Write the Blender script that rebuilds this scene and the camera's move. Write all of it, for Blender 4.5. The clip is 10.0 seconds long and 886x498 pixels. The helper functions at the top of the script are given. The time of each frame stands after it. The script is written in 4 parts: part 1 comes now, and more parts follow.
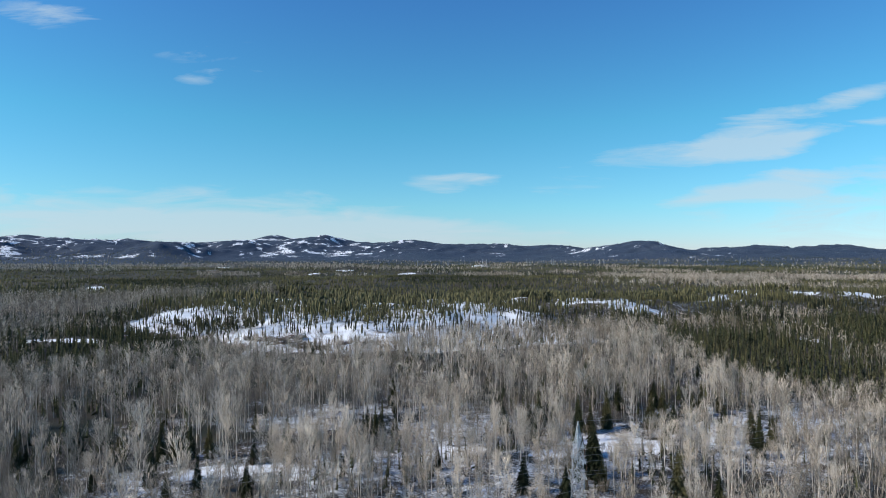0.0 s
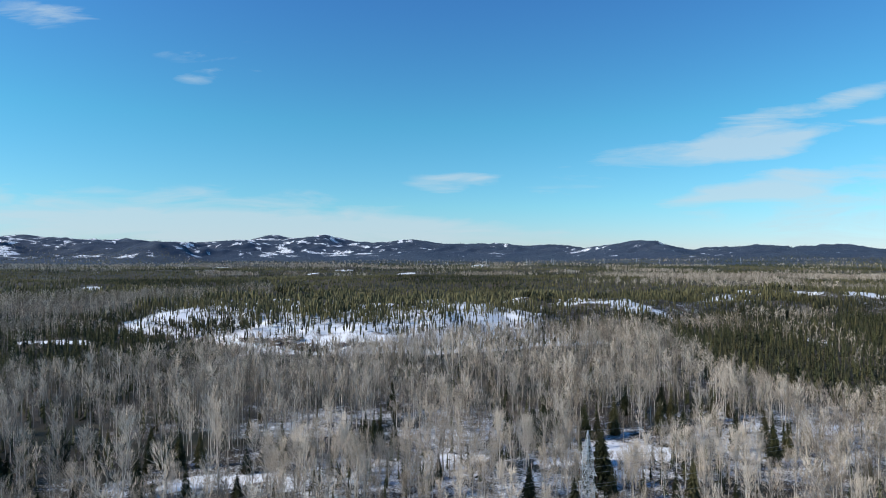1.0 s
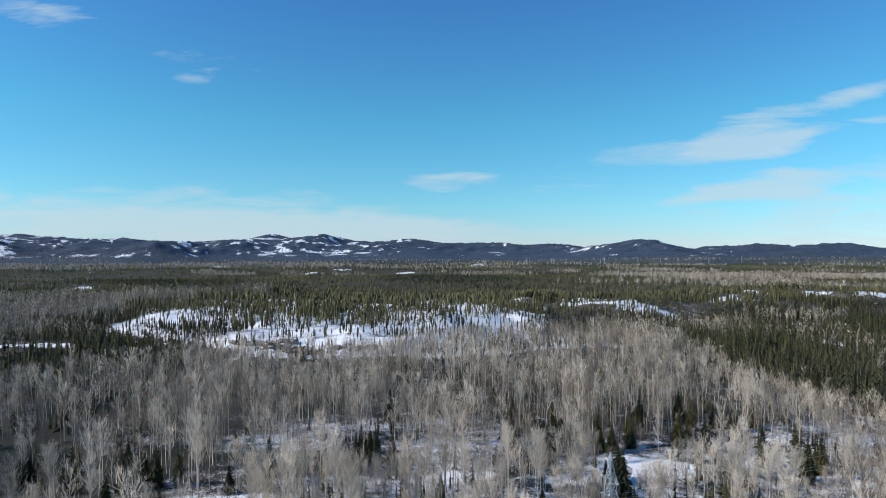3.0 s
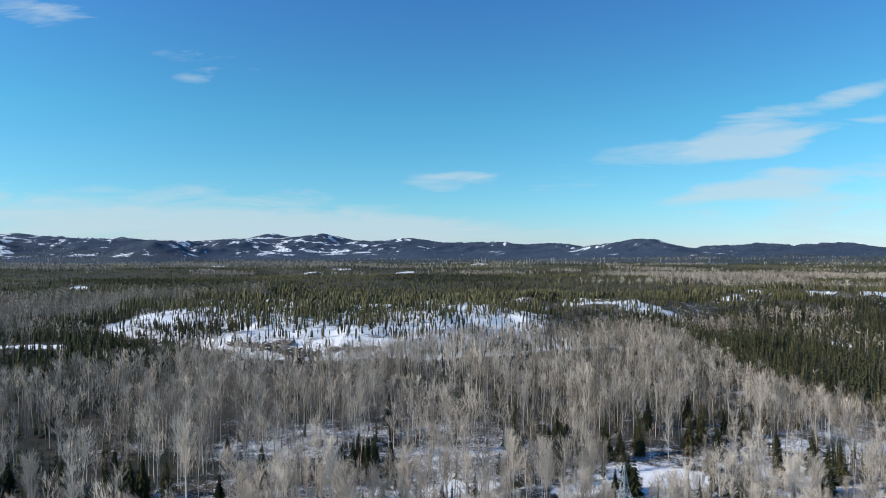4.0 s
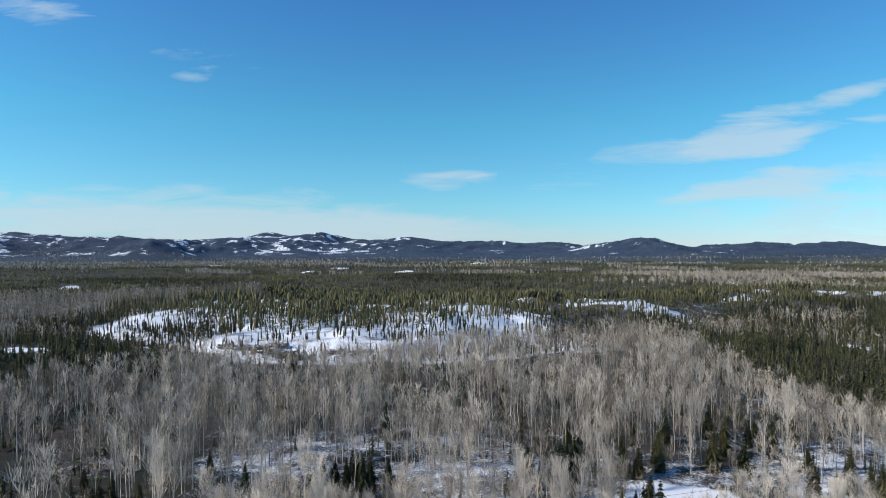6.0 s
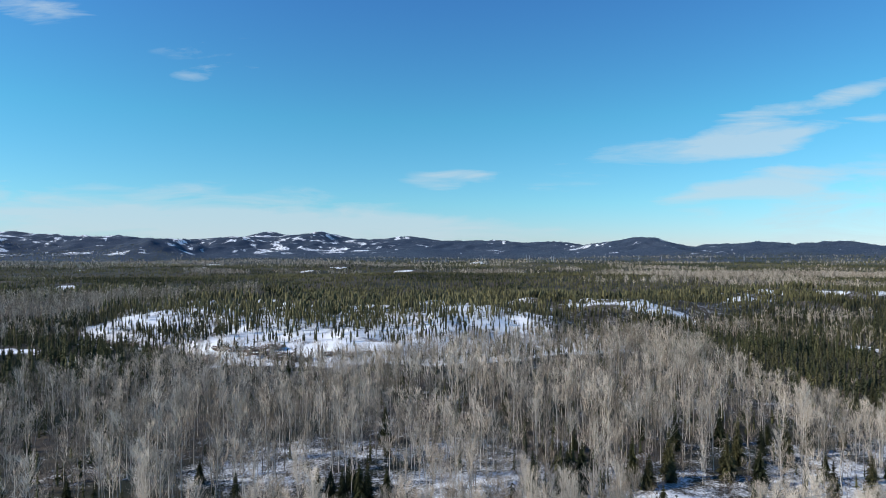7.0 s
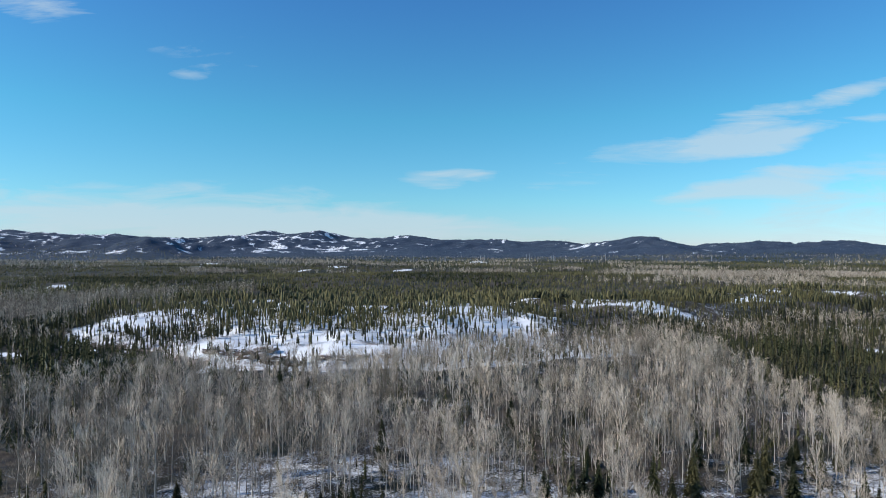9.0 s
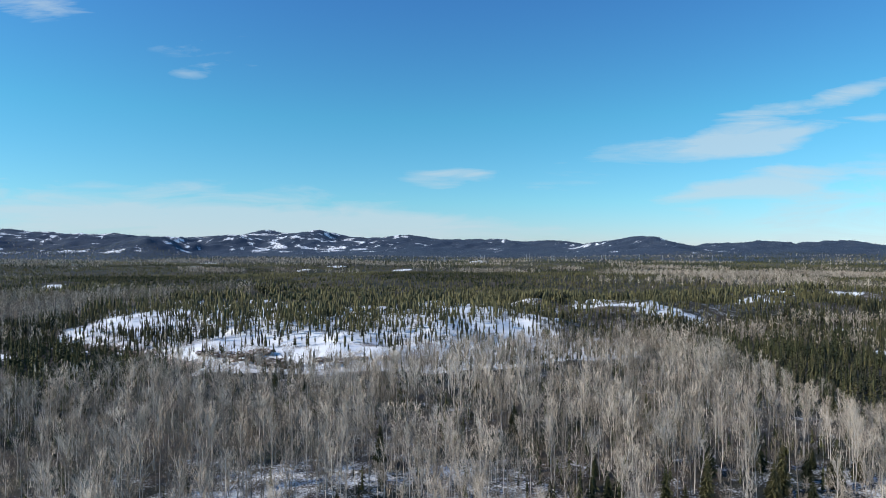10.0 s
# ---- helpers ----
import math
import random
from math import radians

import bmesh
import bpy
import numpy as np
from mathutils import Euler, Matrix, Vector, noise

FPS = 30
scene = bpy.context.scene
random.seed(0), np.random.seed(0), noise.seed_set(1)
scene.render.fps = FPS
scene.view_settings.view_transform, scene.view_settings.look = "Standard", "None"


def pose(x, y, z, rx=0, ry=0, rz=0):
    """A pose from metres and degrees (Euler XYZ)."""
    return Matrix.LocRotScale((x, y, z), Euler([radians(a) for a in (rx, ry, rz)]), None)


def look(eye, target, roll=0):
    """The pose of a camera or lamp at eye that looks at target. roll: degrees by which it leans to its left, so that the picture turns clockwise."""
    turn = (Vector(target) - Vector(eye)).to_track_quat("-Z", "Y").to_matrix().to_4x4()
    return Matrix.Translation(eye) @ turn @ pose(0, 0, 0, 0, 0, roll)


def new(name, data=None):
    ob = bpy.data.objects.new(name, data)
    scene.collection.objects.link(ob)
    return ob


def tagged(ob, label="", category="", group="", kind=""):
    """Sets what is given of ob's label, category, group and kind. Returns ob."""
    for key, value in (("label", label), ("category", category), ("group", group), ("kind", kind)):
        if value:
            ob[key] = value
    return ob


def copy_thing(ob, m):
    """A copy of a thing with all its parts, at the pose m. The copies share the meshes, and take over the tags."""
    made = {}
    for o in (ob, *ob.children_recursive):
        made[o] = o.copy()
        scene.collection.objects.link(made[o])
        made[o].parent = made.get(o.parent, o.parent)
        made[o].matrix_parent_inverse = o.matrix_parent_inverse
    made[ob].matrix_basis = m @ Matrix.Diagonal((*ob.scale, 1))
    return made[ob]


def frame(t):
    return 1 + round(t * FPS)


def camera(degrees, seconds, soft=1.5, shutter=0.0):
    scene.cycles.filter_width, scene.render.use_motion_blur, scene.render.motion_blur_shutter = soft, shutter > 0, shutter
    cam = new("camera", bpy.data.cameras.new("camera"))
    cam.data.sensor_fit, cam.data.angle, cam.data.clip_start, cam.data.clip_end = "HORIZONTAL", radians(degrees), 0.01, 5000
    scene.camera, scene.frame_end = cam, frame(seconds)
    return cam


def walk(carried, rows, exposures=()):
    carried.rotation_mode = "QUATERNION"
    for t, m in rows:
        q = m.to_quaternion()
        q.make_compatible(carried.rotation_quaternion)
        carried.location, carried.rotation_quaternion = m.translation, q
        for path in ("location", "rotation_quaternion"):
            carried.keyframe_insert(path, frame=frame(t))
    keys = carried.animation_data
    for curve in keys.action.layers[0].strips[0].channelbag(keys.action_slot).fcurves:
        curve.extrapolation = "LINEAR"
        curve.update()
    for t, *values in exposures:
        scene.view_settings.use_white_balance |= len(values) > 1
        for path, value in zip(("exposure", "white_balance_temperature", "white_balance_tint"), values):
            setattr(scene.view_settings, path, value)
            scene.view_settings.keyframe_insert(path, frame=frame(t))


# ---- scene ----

# the camera: a level flight forward over the forest
LENS = 71.0
cam = camera(LENS, 10.0, soft=0.6)
PATH = [
    # seconds, x, y, z, tilt, roll, turn
    (0.00, 0.000, 0.000, 60.000, 90.2120, -0.0000, 0.0000),
    (0.50, -0.236, 4.105, 59.922, 90.2024, 0.0149, -0.0209),
    (1.00, -0.468, 8.188, 59.847, 90.1899, 0.0278, -0.0423),
    (1.50, -0.694, 12.250, 59.776, 90.1749, 0.0387, -0.0641),
    (2.00, -0.916, 16.290, 59.708, 90.1575, 0.0475, -0.0862),
    (2.50, -1.132, 20.309, 59.644, 90.1382, 0.0544, -0.1085),
    (3.25, -1.448, 26.296, 59.553, 90.1060, 0.0608, -0.1422),
    (4.00, -1.752, 32.235, 59.470, 90.0709, 0.0627, -0.1761),
    (4.50, -1.948, 36.167, 59.418, 90.0464, 0.0615, -0.1985),
    (5.00, -2.140, 40.078, 59.370, 90.0213, 0.0582, -0.2208),
    (5.50, -2.327, 43.967, 59.325, 89.9958, 0.0529, -0.2429),
    (6.25, -2.597, 49.761, 59.265, 89.9577, 0.0412, -0.2753),
    (7.00, -2.856, 55.506, 59.211, 89.9206, 0.0249, -0.3067),
    (7.50, -3.023, 59.309, 59.180, 89.8968, 0.0116, -0.3270),
    (8.00, -3.185, 63.090, 59.152, 89.8742, -0.0038, -0.3466),
    (8.50, -3.341, 66.850, 59.127, 89.8529, -0.0212, -0.3655),
    (9.00, -3.493, 70.588, 59.105, 89.8334, -0.0407, -0.3836),
    (9.50, -3.640, 74.305, 59.087, 89.8158, -0.0621, -0.4008),
    (10.00, -3.782, 78.000, 59.072, 89.8005, -0.0856, -0.4170),
]
walk(cam, [(t, pose(x, y, z, tilt, roll, turn)) for t, x, y, z, tilt, roll, turn in PATH])

# ---- light: afternoon sun from the left, slightly behind the camera ----
SUN_ELEVATION, SUN_AZIMUTH = 31.0, 258.0      # degrees; azimuth clockwise from +y
SUN_STRENGTH, SKY_STRENGTH = 5.0, 0.175


def make_world():
    world = bpy.data.worlds.new("sky")
    scene.world = world
    world.use_nodes = True
    tree = world.node_tree
    tree.nodes.clear()
    N = tree.nodes.new
    L = tree.links.new

    def math_node(op, a, b=None, c=None, clamp=False):
        n = N("ShaderNodeMath")
        n.operation, n.use_clamp = op, clamp
        for i, v in enumerate((a, b, c)):
            if v is None:
                continue
            if isinstance(v, (int, float)):
                n.inputs[i].default_value = v
            else:
                L(v, n.inputs[i])
        return n.outputs[0]

    coord = N("ShaderNodeTexCoord")
    sep = N("ShaderNodeSeparateXYZ")
    L(coord.outputs["Generated"], sep.inputs[0])
    y = math_node("MAXIMUM", sep.outputs[1], 0.05)
    u = math_node("DIVIDE", sep.outputs[0], y)
    v = math_node("DIVIDE", sep.outputs[2], y)

    sky = N("ShaderNodeTexSky")
    sky.sky_type = "NISHITA"
    sky.sun_disc = False
    sky.sun_elevation = radians(SUN_ELEVATION)
    sky.sun_rotation = radians(SUN_AZIMUTH)
    sky.altitude, sky.air_density, sky.dust_density, sky.ozone_density = 400, 1.0, 0.05, 3.0
    # clear cold air: deeper blue overhead, cyan lower down, paler at the horizon
    ramp = N("ShaderNodeValToRGB")
    L(sep.outputs[2], ramp.inputs[0])
    els = ramp.color_ramp.elements
    els[0].position, els[0].color = 0.0, SKY_TINT[0]
    els[1].position, els[1].color = 0.38, SKY_TINT[3]
    for p, c in ((0.07, SKY_TINT[1]), (0.2, SKY_TINT[2])):
        e = els.new(p)
        e.color = c
    tint = N("ShaderNodeMix")
    tint.data_type, tint.blend_type = "RGBA", "MULTIPLY"
    tint.inputs["Factor"].default_value = 1.0
    L(sky.outputs[0], tint.inputs["A"])
    L(ramp.outputs[0], tint.inputs["B"])
    base = N("ShaderNodeBackground")
    base.inputs[1].default_value = SKY_STRENGTH
    L(tint.outputs["Result"], base.inputs[0])

    # wispy clouds: soft stretched patches broken up by noise
    comb = N("ShaderNodeCombineXYZ")
    L(u, comb.inputs[0])
    L(v, comb.inputs[1])
    mapping = N("ShaderNodeMapping")
    mapping.inputs["Rotation"].default_value = (0, 0, radians(-9))
    mapping.inputs["Scale"].default_value = (5.5, 30.0, 1.0)
    L(comb.outputs[0], mapping.inputs[0])
    wisp = N("ShaderNodeTexNoise")
    wisp.inputs["Scale"].default_value = 1.0
    wisp.inputs["Detail"].default_value = 7.0
    wisp.inputs["Roughness"].default_value = 0.6
    wisp.inputs["Distortion"].default_value = 0.6
    L(mapping.outputs[0], wisp.inputs["Vector"])
    swirl = N("ShaderNodeTexNoise")
    swirl.inputs["Scale"].default_value = 0.8
    swirl.inputs["Detail"].default_value = 5.0
    L(mapping.outputs[0], swirl.inputs["Vector"])
    parts = N("ShaderNodeSeparateColor")
    L(swirl.outputs[1], parts.inputs[0])
    u = math_node("MULTIPLY_ADD", math_node("SUBTRACT", parts.outputs[0], 0.5), 0.14, u)
    v = math_node("MULTIPLY_ADD", math_node("SUBTRACT", parts.outputs[1], 0.5), 0.030, v)
    total = None
    for cu, cv, length, width, turn, amount in CLOUDS:
        c, s = math.cos(radians(turn)), math.sin(radians(turn))
        du = math_node("SUBTRACT", u, cu)
        dv = math_node("SUBTRACT", v, cv)
        a = math_node("MULTIPLY", math_node("ADD", math_node("MULTIPLY", du, c), math_node("MULTIPLY", dv, s)), 1 / length)
        b = math_node("MULTIPLY", math_node("SUBTRACT", math_node("MULTIPLY", dv, c), math_node("MULTIPLY", du, s)), 1 / width)
        r2 = math_node("ADD", math_node("MULTIPLY", a, a), math_node("MULTIPLY", b, b))
        m = math_node("MULTIPLY", math_node("SUBTRACT", 1.0, r2, clamp=True), amount)
        total = m if total is None else math_node("ADD", total, m)
    ragged = math_node("MULTIPLY_ADD", math_node("SUBTRACT", wisp.outputs[0], 0.60), 4.2, total)
    broken = math_node("MULTIPLY", math_node("MULTIPLY_ADD", ragged, 0.8, 0.0, clamp=True), 0.64)
    cover = math_node("MULTIPLY", math_node("MULTIPLY", total, 3.0, clamp=True), broken)
    ahead = math_node("GREATER_THAN", sep.outputs[1], 0.05)
    cover = math_node("MULTIPLY", math_node("MINIMUM", cover, 0.85), ahead)
    white = N("ShaderNodeBackground")
    white.inputs[0].default_value = (0.58, 0.70, 0.78, 1)
    white.inputs[1].default_value = 1.0
    mix = N("ShaderNodeMixShader")
    L(cover, mix.inputs[0])
    L(base.outputs[0], mix.inputs[1])
    L(white.outputs[0], mix.inputs[2])
    out = N("ShaderNodeOutputWorld")
    L(mix.outputs[0], out.inputs[0])


SKY_TINT = [(0.43, 0.54, 0.80, 1), (0.36, 0.66, 0.78, 1), (0.285, 0.73, 0.80, 1), (0.27, 0.63, 0.89, 1)]
CLOUDS = [
    # across, up (slopes from the horizon), half length, half width, turn, amount
    (0.428, 0.163, 0.255, 0.033, 8, 1.45),
    (0.497, 0.167, 0.160, 0.022, 8, 0.75),
    (0.579, 0.225, 0.215, 0.022, 13, 1.3),
    (0.679, 0.254, 0.100, 0.020, 14, 0.60),
    (0.661, 0.201, 0.120, 0.013, 12, 0.70),
    (0.530, 0.105, 0.195, 0.027, 8, 1.15),
    (0.415, 0.080, 0.090, 0.010, 4, 0.60),
    (0.652, 0.080, 0.300, 0.080, 3, 1.00),
    (0.004, 0.114, 0.088, 0.020, 4, 1.30),
    (0.042, 0.123, 0.060, 0.009, 3, 0.60),
    (0.160, 0.097, 0.140, 0.010, 6, 0.35),
    (-0.354, 0.284, 0.080, 0.016, 8, 0.9),
    (-0.657, 0.379, 0.085, 0.034, -25, 0.68),
    (-0.593, 0.379, 0.060, 0.020, -8, 0.65),
    (-0.393, 0.321, 0.090, 0.020, 4, 0.48),
    (-0.497, 0.281, 0.040, 0.008, 0, 0.30),
    (-0.577, 0.054, 0.800, 0.066, -2, 1.35),
    (-0.204, 0.034, 0.550, 0.034, -2, 1.1),
    (-0.572, 0.105, 0.060, 0.012, -4, 0.35),
]
make_world()

sun_dir = Vector((math.sin(radians(SUN_AZIMUTH)) * math.cos(radians(SUN_ELEVATION)),
                  math.cos(radians(SUN_AZIMUTH)) * math.cos(radians(SUN_ELEVATION)),
                  math.sin(radians(SUN_ELEVATION))))
sun = new("sun", bpy.data.lights.new("sun", "SUN"))
sun.data.energy, sun.data.angle, sun.data.color = SUN_STRENGTH, radians(0.5), (1.0, 0.93, 0.82)
sun.matrix_world = look(sun_dir * 100, (0, 0, 0))


# ---- materials ----
def material(name, rough=0.8):
    m = bpy.data.materials.new(name)
    m.use_nodes = True
    bsdf = m.node_tree.nodes["Principled BSDF"]
    bsdf.inputs["Roughness"].default_value = rough
    bsdf.inputs["Specular IOR Level"].default_value = 0.25
    return m, m.node_tree, bsdf


def noise_node(tree, scale, detail=4.0, rough=0.6, vector=None):
    n = tree.nodes.new("ShaderNodeTexNoise")
    n.inputs["Scale"].default_value = scale
    n.inputs["Detail"].default_value = detail
    n.inputs["Roughness"].default_value = rough
    if vector is not None:
        tree.links.new(vector, n.inputs["Vector"])
    return n.outputs[0]


def ramp_node(tree, fac, stops):
    r = tree.nodes.new("ShaderNodeValToRGB")
    tree.links.new(fac, r.inputs[0])
    els = r.color_ramp.elements
    while len(els) < len(stops):
        els.new(0.5)
    for e, (p, c) in zip(els, stops):
        e.position, e.color = p, (*c, 1)
    return r.outputs[0]


def mix_node(tree, fac, a, b, blend="MIX"):
    n = tree.nodes.new("ShaderNodeMix")
    n.data_type, n.blend_type = "RGBA", blend
    for key, v in (("Factor", fac), ("A", a), ("B", b)):
        if isinstance(v, float):
            n.inputs[key].default_value = v
        elif isinstance(v, tuple):
            n.inputs[key].default_value = (*v, 1)
        else:
            tree.links.new(v, n.inputs[key])
    return n.outputs["Result"]


def calc(tree, op, a, b=0.0, clamp=False):
    n = tree.nodes.new("ShaderNodeMath")
    n.operation, n.use_clamp = op, clamp
    for i, v in enumerate((a, b)):
        if isinstance(v, (int, float)):
            n.inputs[i].default_value = v
        else:
            tree.links.new(v, n.inputs[i])
    return n.outputs[0]


def world_place(tree):
    return tree.nodes.new("ShaderNodeNewGeometry").outputs["Position"]


def varied(name, stops, big=0.02, rough=0.85, island=0.5, fine=3.0):
    """A plant material: its colour runs along stops by place, by piece and by tree."""
    m, t, b = material(name, rough)
    geo = t.nodes.new("ShaderNodeNewGeometry")
    info = t.nodes.new("ShaderNodeObjectInfo")
    patch = noise_node(t, big, 3.0, 0.6, geo.outputs["Position"])
    grain = noise_node(t, fine, 2.0, 0.6, geo.outputs["Position"])
    v = calc(t, "MULTIPLY", calc(t, "SUBTRACT", patch, 0.5), 1.6)
    v = calc(t, "ADD", v, calc(t, "MULTIPLY", geo.outputs["Random Per Island"], island))
    v = calc(t, "ADD", v, calc(t, "MULTIPLY", calc(t, "SUBTRACT", info.outputs["Random"], 0.5), 0.5))
    v = calc(t, "ADD", v, calc(t, "MULTIPLY", calc(t, "SUBTRACT", grain, 0.5), 0.6))
    own = t.nodes.new("ShaderNodeAttribute")
    own.attribute_name = "tree_tone"
    v = calc(t, "ADD", v, calc(t, "MULTIPLY", own.outputs["Fac"], 0.9))
    v = calc(t, "ADD", v, 0.5 - island / 2)
    t.links.new(ramp_node(t, v, stops), b.inputs["Base Color"])
    return m


def ground_material():
    """Snow over forest litter, bedrock where the slope is bare, haze-blue floor far off; the mesh carries how open
    each place is.
    """
    m, t, b = material("snowy_ground", 0.75)
    place = world_place(t)
    cover = t.nodes.new("ShaderNodeAttribute")
    cover.attribute_name = "snow_cover"
    rocky = t.nodes.new("ShaderNodeAttribute")
    rocky.attribute_name = "bedrock"
    n1 = noise_node(t, 0.22, 6.0, 0.65, place)
    n2 = noise_node(t, 1.6, 5.0, 0.7, place)
    n3 = noise_node(t, 0.03, 3.0, 0.5, place)
    both = calc(t, "ADD", calc(t, "MULTIPLY", n1, 0.45), calc(t, "MULTIPLY", n2, 0.55))
    mixed = calc(t, "ADD", calc(t, "MULTIPLY", both, 0.7), calc(t, "MULTIPLY", noise_node(t, 0.05, 6.0, 0.75, place), 0.3))
    # far mask: coarser snow edges, and blue haze painted into the floor
    hazy = t.nodes.new("ShaderNodeAttribute")
    hazy.attribute_name = "far_haze"
    coarse = calc(t, "MULTIPLY", calc(t, "SUBTRACT", noise_node(t, 0.05, 9.0, 0.85, place), 0.5), 2.1)
    coarse = calc(t, "ADD", coarse, 0.5)
    mixed = calc(t, "ADD", calc(t, "MULTIPLY", mixed, calc(t, "SUBTRACT", 1.0, hazy.outputs["Fac"])), calc(t, "MULTIPLY", coarse, hazy.outputs["Fac"]))
    edge = calc(t, "SUBTRACT", calc(t, "ADD", cover.outputs["Fac"], mixed), 1.0)
    snow = calc(t, "ADD", calc(t, "MULTIPLY", edge, 9.0), 0.5, True)
    litter = ramp_node(t, n2, [(0.3, (0.03, 0.023, 0.017)), (0.5, (0.075, 0.06, 0.045)), (0.72, (0.15, 0.125, 0.095))])
    moss = ramp_node(t, n1, [(0.35, (0.014, 0.018, 0.011)), (0.65, (0.036, 0.037, 0.022))])
    floor = mix_node(t, ramp_node(t, n3, [(0.4, (0, 0, 0)), (0.6, (1, 1, 1))]), litter, moss)
    rock = ramp_node(t, n1, [(0.3, (0.07, 0.055, 0.048)), (0.5, (0.20, 0.155, 0.135)), (0.7, (0.33, 0.27, 0.24))])
    # floor of the far hills, coloured blue to stand for haze
    hazed_floor = ramp_node(t, n1, [(0.35, (0.020, 0.035, 0.062)), (0.65, (0.060, 0.080, 0.116))])
    bare = mix_node(t, rocky.outputs["Fac"], mix_node(t, hazy.outputs["Fac"], floor, hazed_floor), rock)
    white = ramp_node(t, n1, [(0.3, (0.74, 0.77, 0.82)), (0.7, (0.86, 0.88, 0.91))])
    t.links.new(mix_node(t, snow, bare, white), b.inputs["Base Color"])
    bump = t.nodes.new("ShaderNodeBump")
    bump.inputs["Strength"].default_value = 0.5
    bump.inputs["Distance"].default_value = 0.5
    t.links.new(both, bump.inputs["Height"])
    t.links.new(bump.outputs[0], b.inputs["Normal"])
    return m


GROUND = ground_material()
BARK = varied("pale_bark", [(0.15, (0.2, 0.18, 0.155)), (0.45, (0.50, 0.47, 0.42)), (0.8, (0.66, 0.63, 0.58))], 0.03, 0.8, 0.2, 1.6)
TWIG = varied("bare_twigs", [(0.1, (0.22, 0.185, 0.145)), (0.5, (0.51, 0.44, 0.362)), (0.9, (0.68, 0.60, 0.50))], 0.02, 0.85, 0.4)
DARK_BARK = varied("dark_bark", [(0.2, (0.05, 0.04, 0.033)), (0.8, (0.14, 0.115, 0.095))], 0.05)
NEEDLE = varied("spruce_needles", [(0.1, (0.020, 0.026, 0.015)), (0.5, (0.044, 0.051, 0.025)), (0.9, (0.080, 0.083, 0.036))], 0.11, 0.8, 0.4)
PINE = varied("olive_pine_needles", [(0.1, (0.040, 0.042, 0.025)), (0.5, (0.092, 0.089, 0.044)), (0.9, (0.142, 0.130, 0.060))], 0.10, 0.8, 0.4)
# Far hill needles and bare woods: blue distance haze put into the colour
HAZED_NEEDLE = varied("haze_blue_needles", [(0.1, (0.018, 0.036, 0.062)), (0.5, (0.037, 0.065, 0.102)), (0.9, (0.076, 0.104, 0.136))], 0.004, 0.85, 0.5, 0.05)
HAZED_GREY = varied("haze_blue_bare_woods", [(0.1, (0.038, 0.057, 0.080)), (0.9, (0.145, 0.172, 0.200))], 0.004, 0.85, 0.4, 0.05)
SHRUB = varied("brown_brush", [(0.1, (0.09, 0.065, 0.05)), (0.9, (0.24, 0.19, 0.155))], 0.05)


# ---- mesh tools ----
def mesh_from(name, verts, tris, mat):
    me = bpy.data.meshes.new(name)
    nv, nt = len(verts), len(tris)
    me.vertices.add(nv)
    me.vertices.foreach_set("co", np.ascontiguousarray(verts, dtype=np.float32).ravel())
    me.loops.add(nt * 3)
    me.loops.foreach_set("vertex_index", np.ascontiguousarray(tris, dtype=np.int32).ravel())
    me.polygons.add(nt)
    me.polygons.foreach_set("loop_start", np.arange(0, nt * 3, 3, dtype=np.int32))
    me.materials.append(mat)
    me.update(calc_edges=True)
    return me


def frames_of(d):
    """Two unit vectors across each direction."""
    d = d / np.maximum(np.linalg.norm(d, axis=1, keepdims=True), 1e-9)
    ref = np.where(np.abs(d[:, 2:3]) > 0.9, np.array([[1.0, 0, 0]]), np.array([[0, 0, 1.0]]))
    a = np.cross(d, ref)
    a /= np.linalg.norm(a, axis=1, keepdims=True)
    return a, np.cross(d, a)


def spikes(p0, p1, r, sides=3, flat=1.0, faces=None):
    """Tapered pieces that end in a point. flat under 1 makes them broader than thick; faces leaves the rest of the sides away."""
    p0, p1 = np.asarray(p0, float), np.asarray(p1, float)
    n = len(p0)
    r = np.broadcast_to(np.asarray(r, float), (n,))
    a, b = frames_of(p1 - p0)
    verts = np.empty((n, sides + 1, 3))
    for k in range(sides):
        w = 2 * math.pi * k / sides
        verts[:, k] = p0 + r[:, None] * (a * math.cos(w) + b * math.sin(w) * flat)
    verts[:, sides] = p1
    base = np.arange(n)[:, None] * (sides + 1)
    tris = np.concatenate([np.stack([base[:, 0] + k, base[:, 0] + (k + 1) % sides, base[:, 0] + sides], 1) for k in range(faces or sides)])
    return verts.reshape(-1, 3), tris


def tubes(p0, p1, r0, r1, sides=4):
    p0, p1 = np.asarray(p0, float), np.asarray(p1, float)
    n = len(p0)
    r0, r1 = np.broadcast_to(np.asarray(r0, float), (n,)), np.broadcast_to(np.asarray(r1, float), (n,))
    a, b = frames_of(p1 - p0)
    verts = np.empty((n, 2 * sides, 3))
    for k in range(sides):
        w = 2 * math.pi * k / sides
        o = a * math.cos(w) + b * math.sin(w)
        verts[:, k] = p0 + r0[:, None] * o
        verts[:, sides + k] = p1 + r1[:, None] * o
    base = np.arange(n) * 2 * sides
    tris = []
    for k in range(sides):
        q = (k + 1) % sides
        tris.append(np.stack([base + k, base + q, base + sides + q], 1))
        tris.append(np.stack([base + k, base + sides + q, base + sides + k], 1))
    return verts.reshape(-1, 3), np.concatenate(tris)


def joined(pieces):
    vs, ts, off = [], [], 0
    for v, t in pieces:
        vs.append(v)
        ts.append(t + off)
        off += len(v)
    return np.concatenate(vs), np.concatenate(ts)


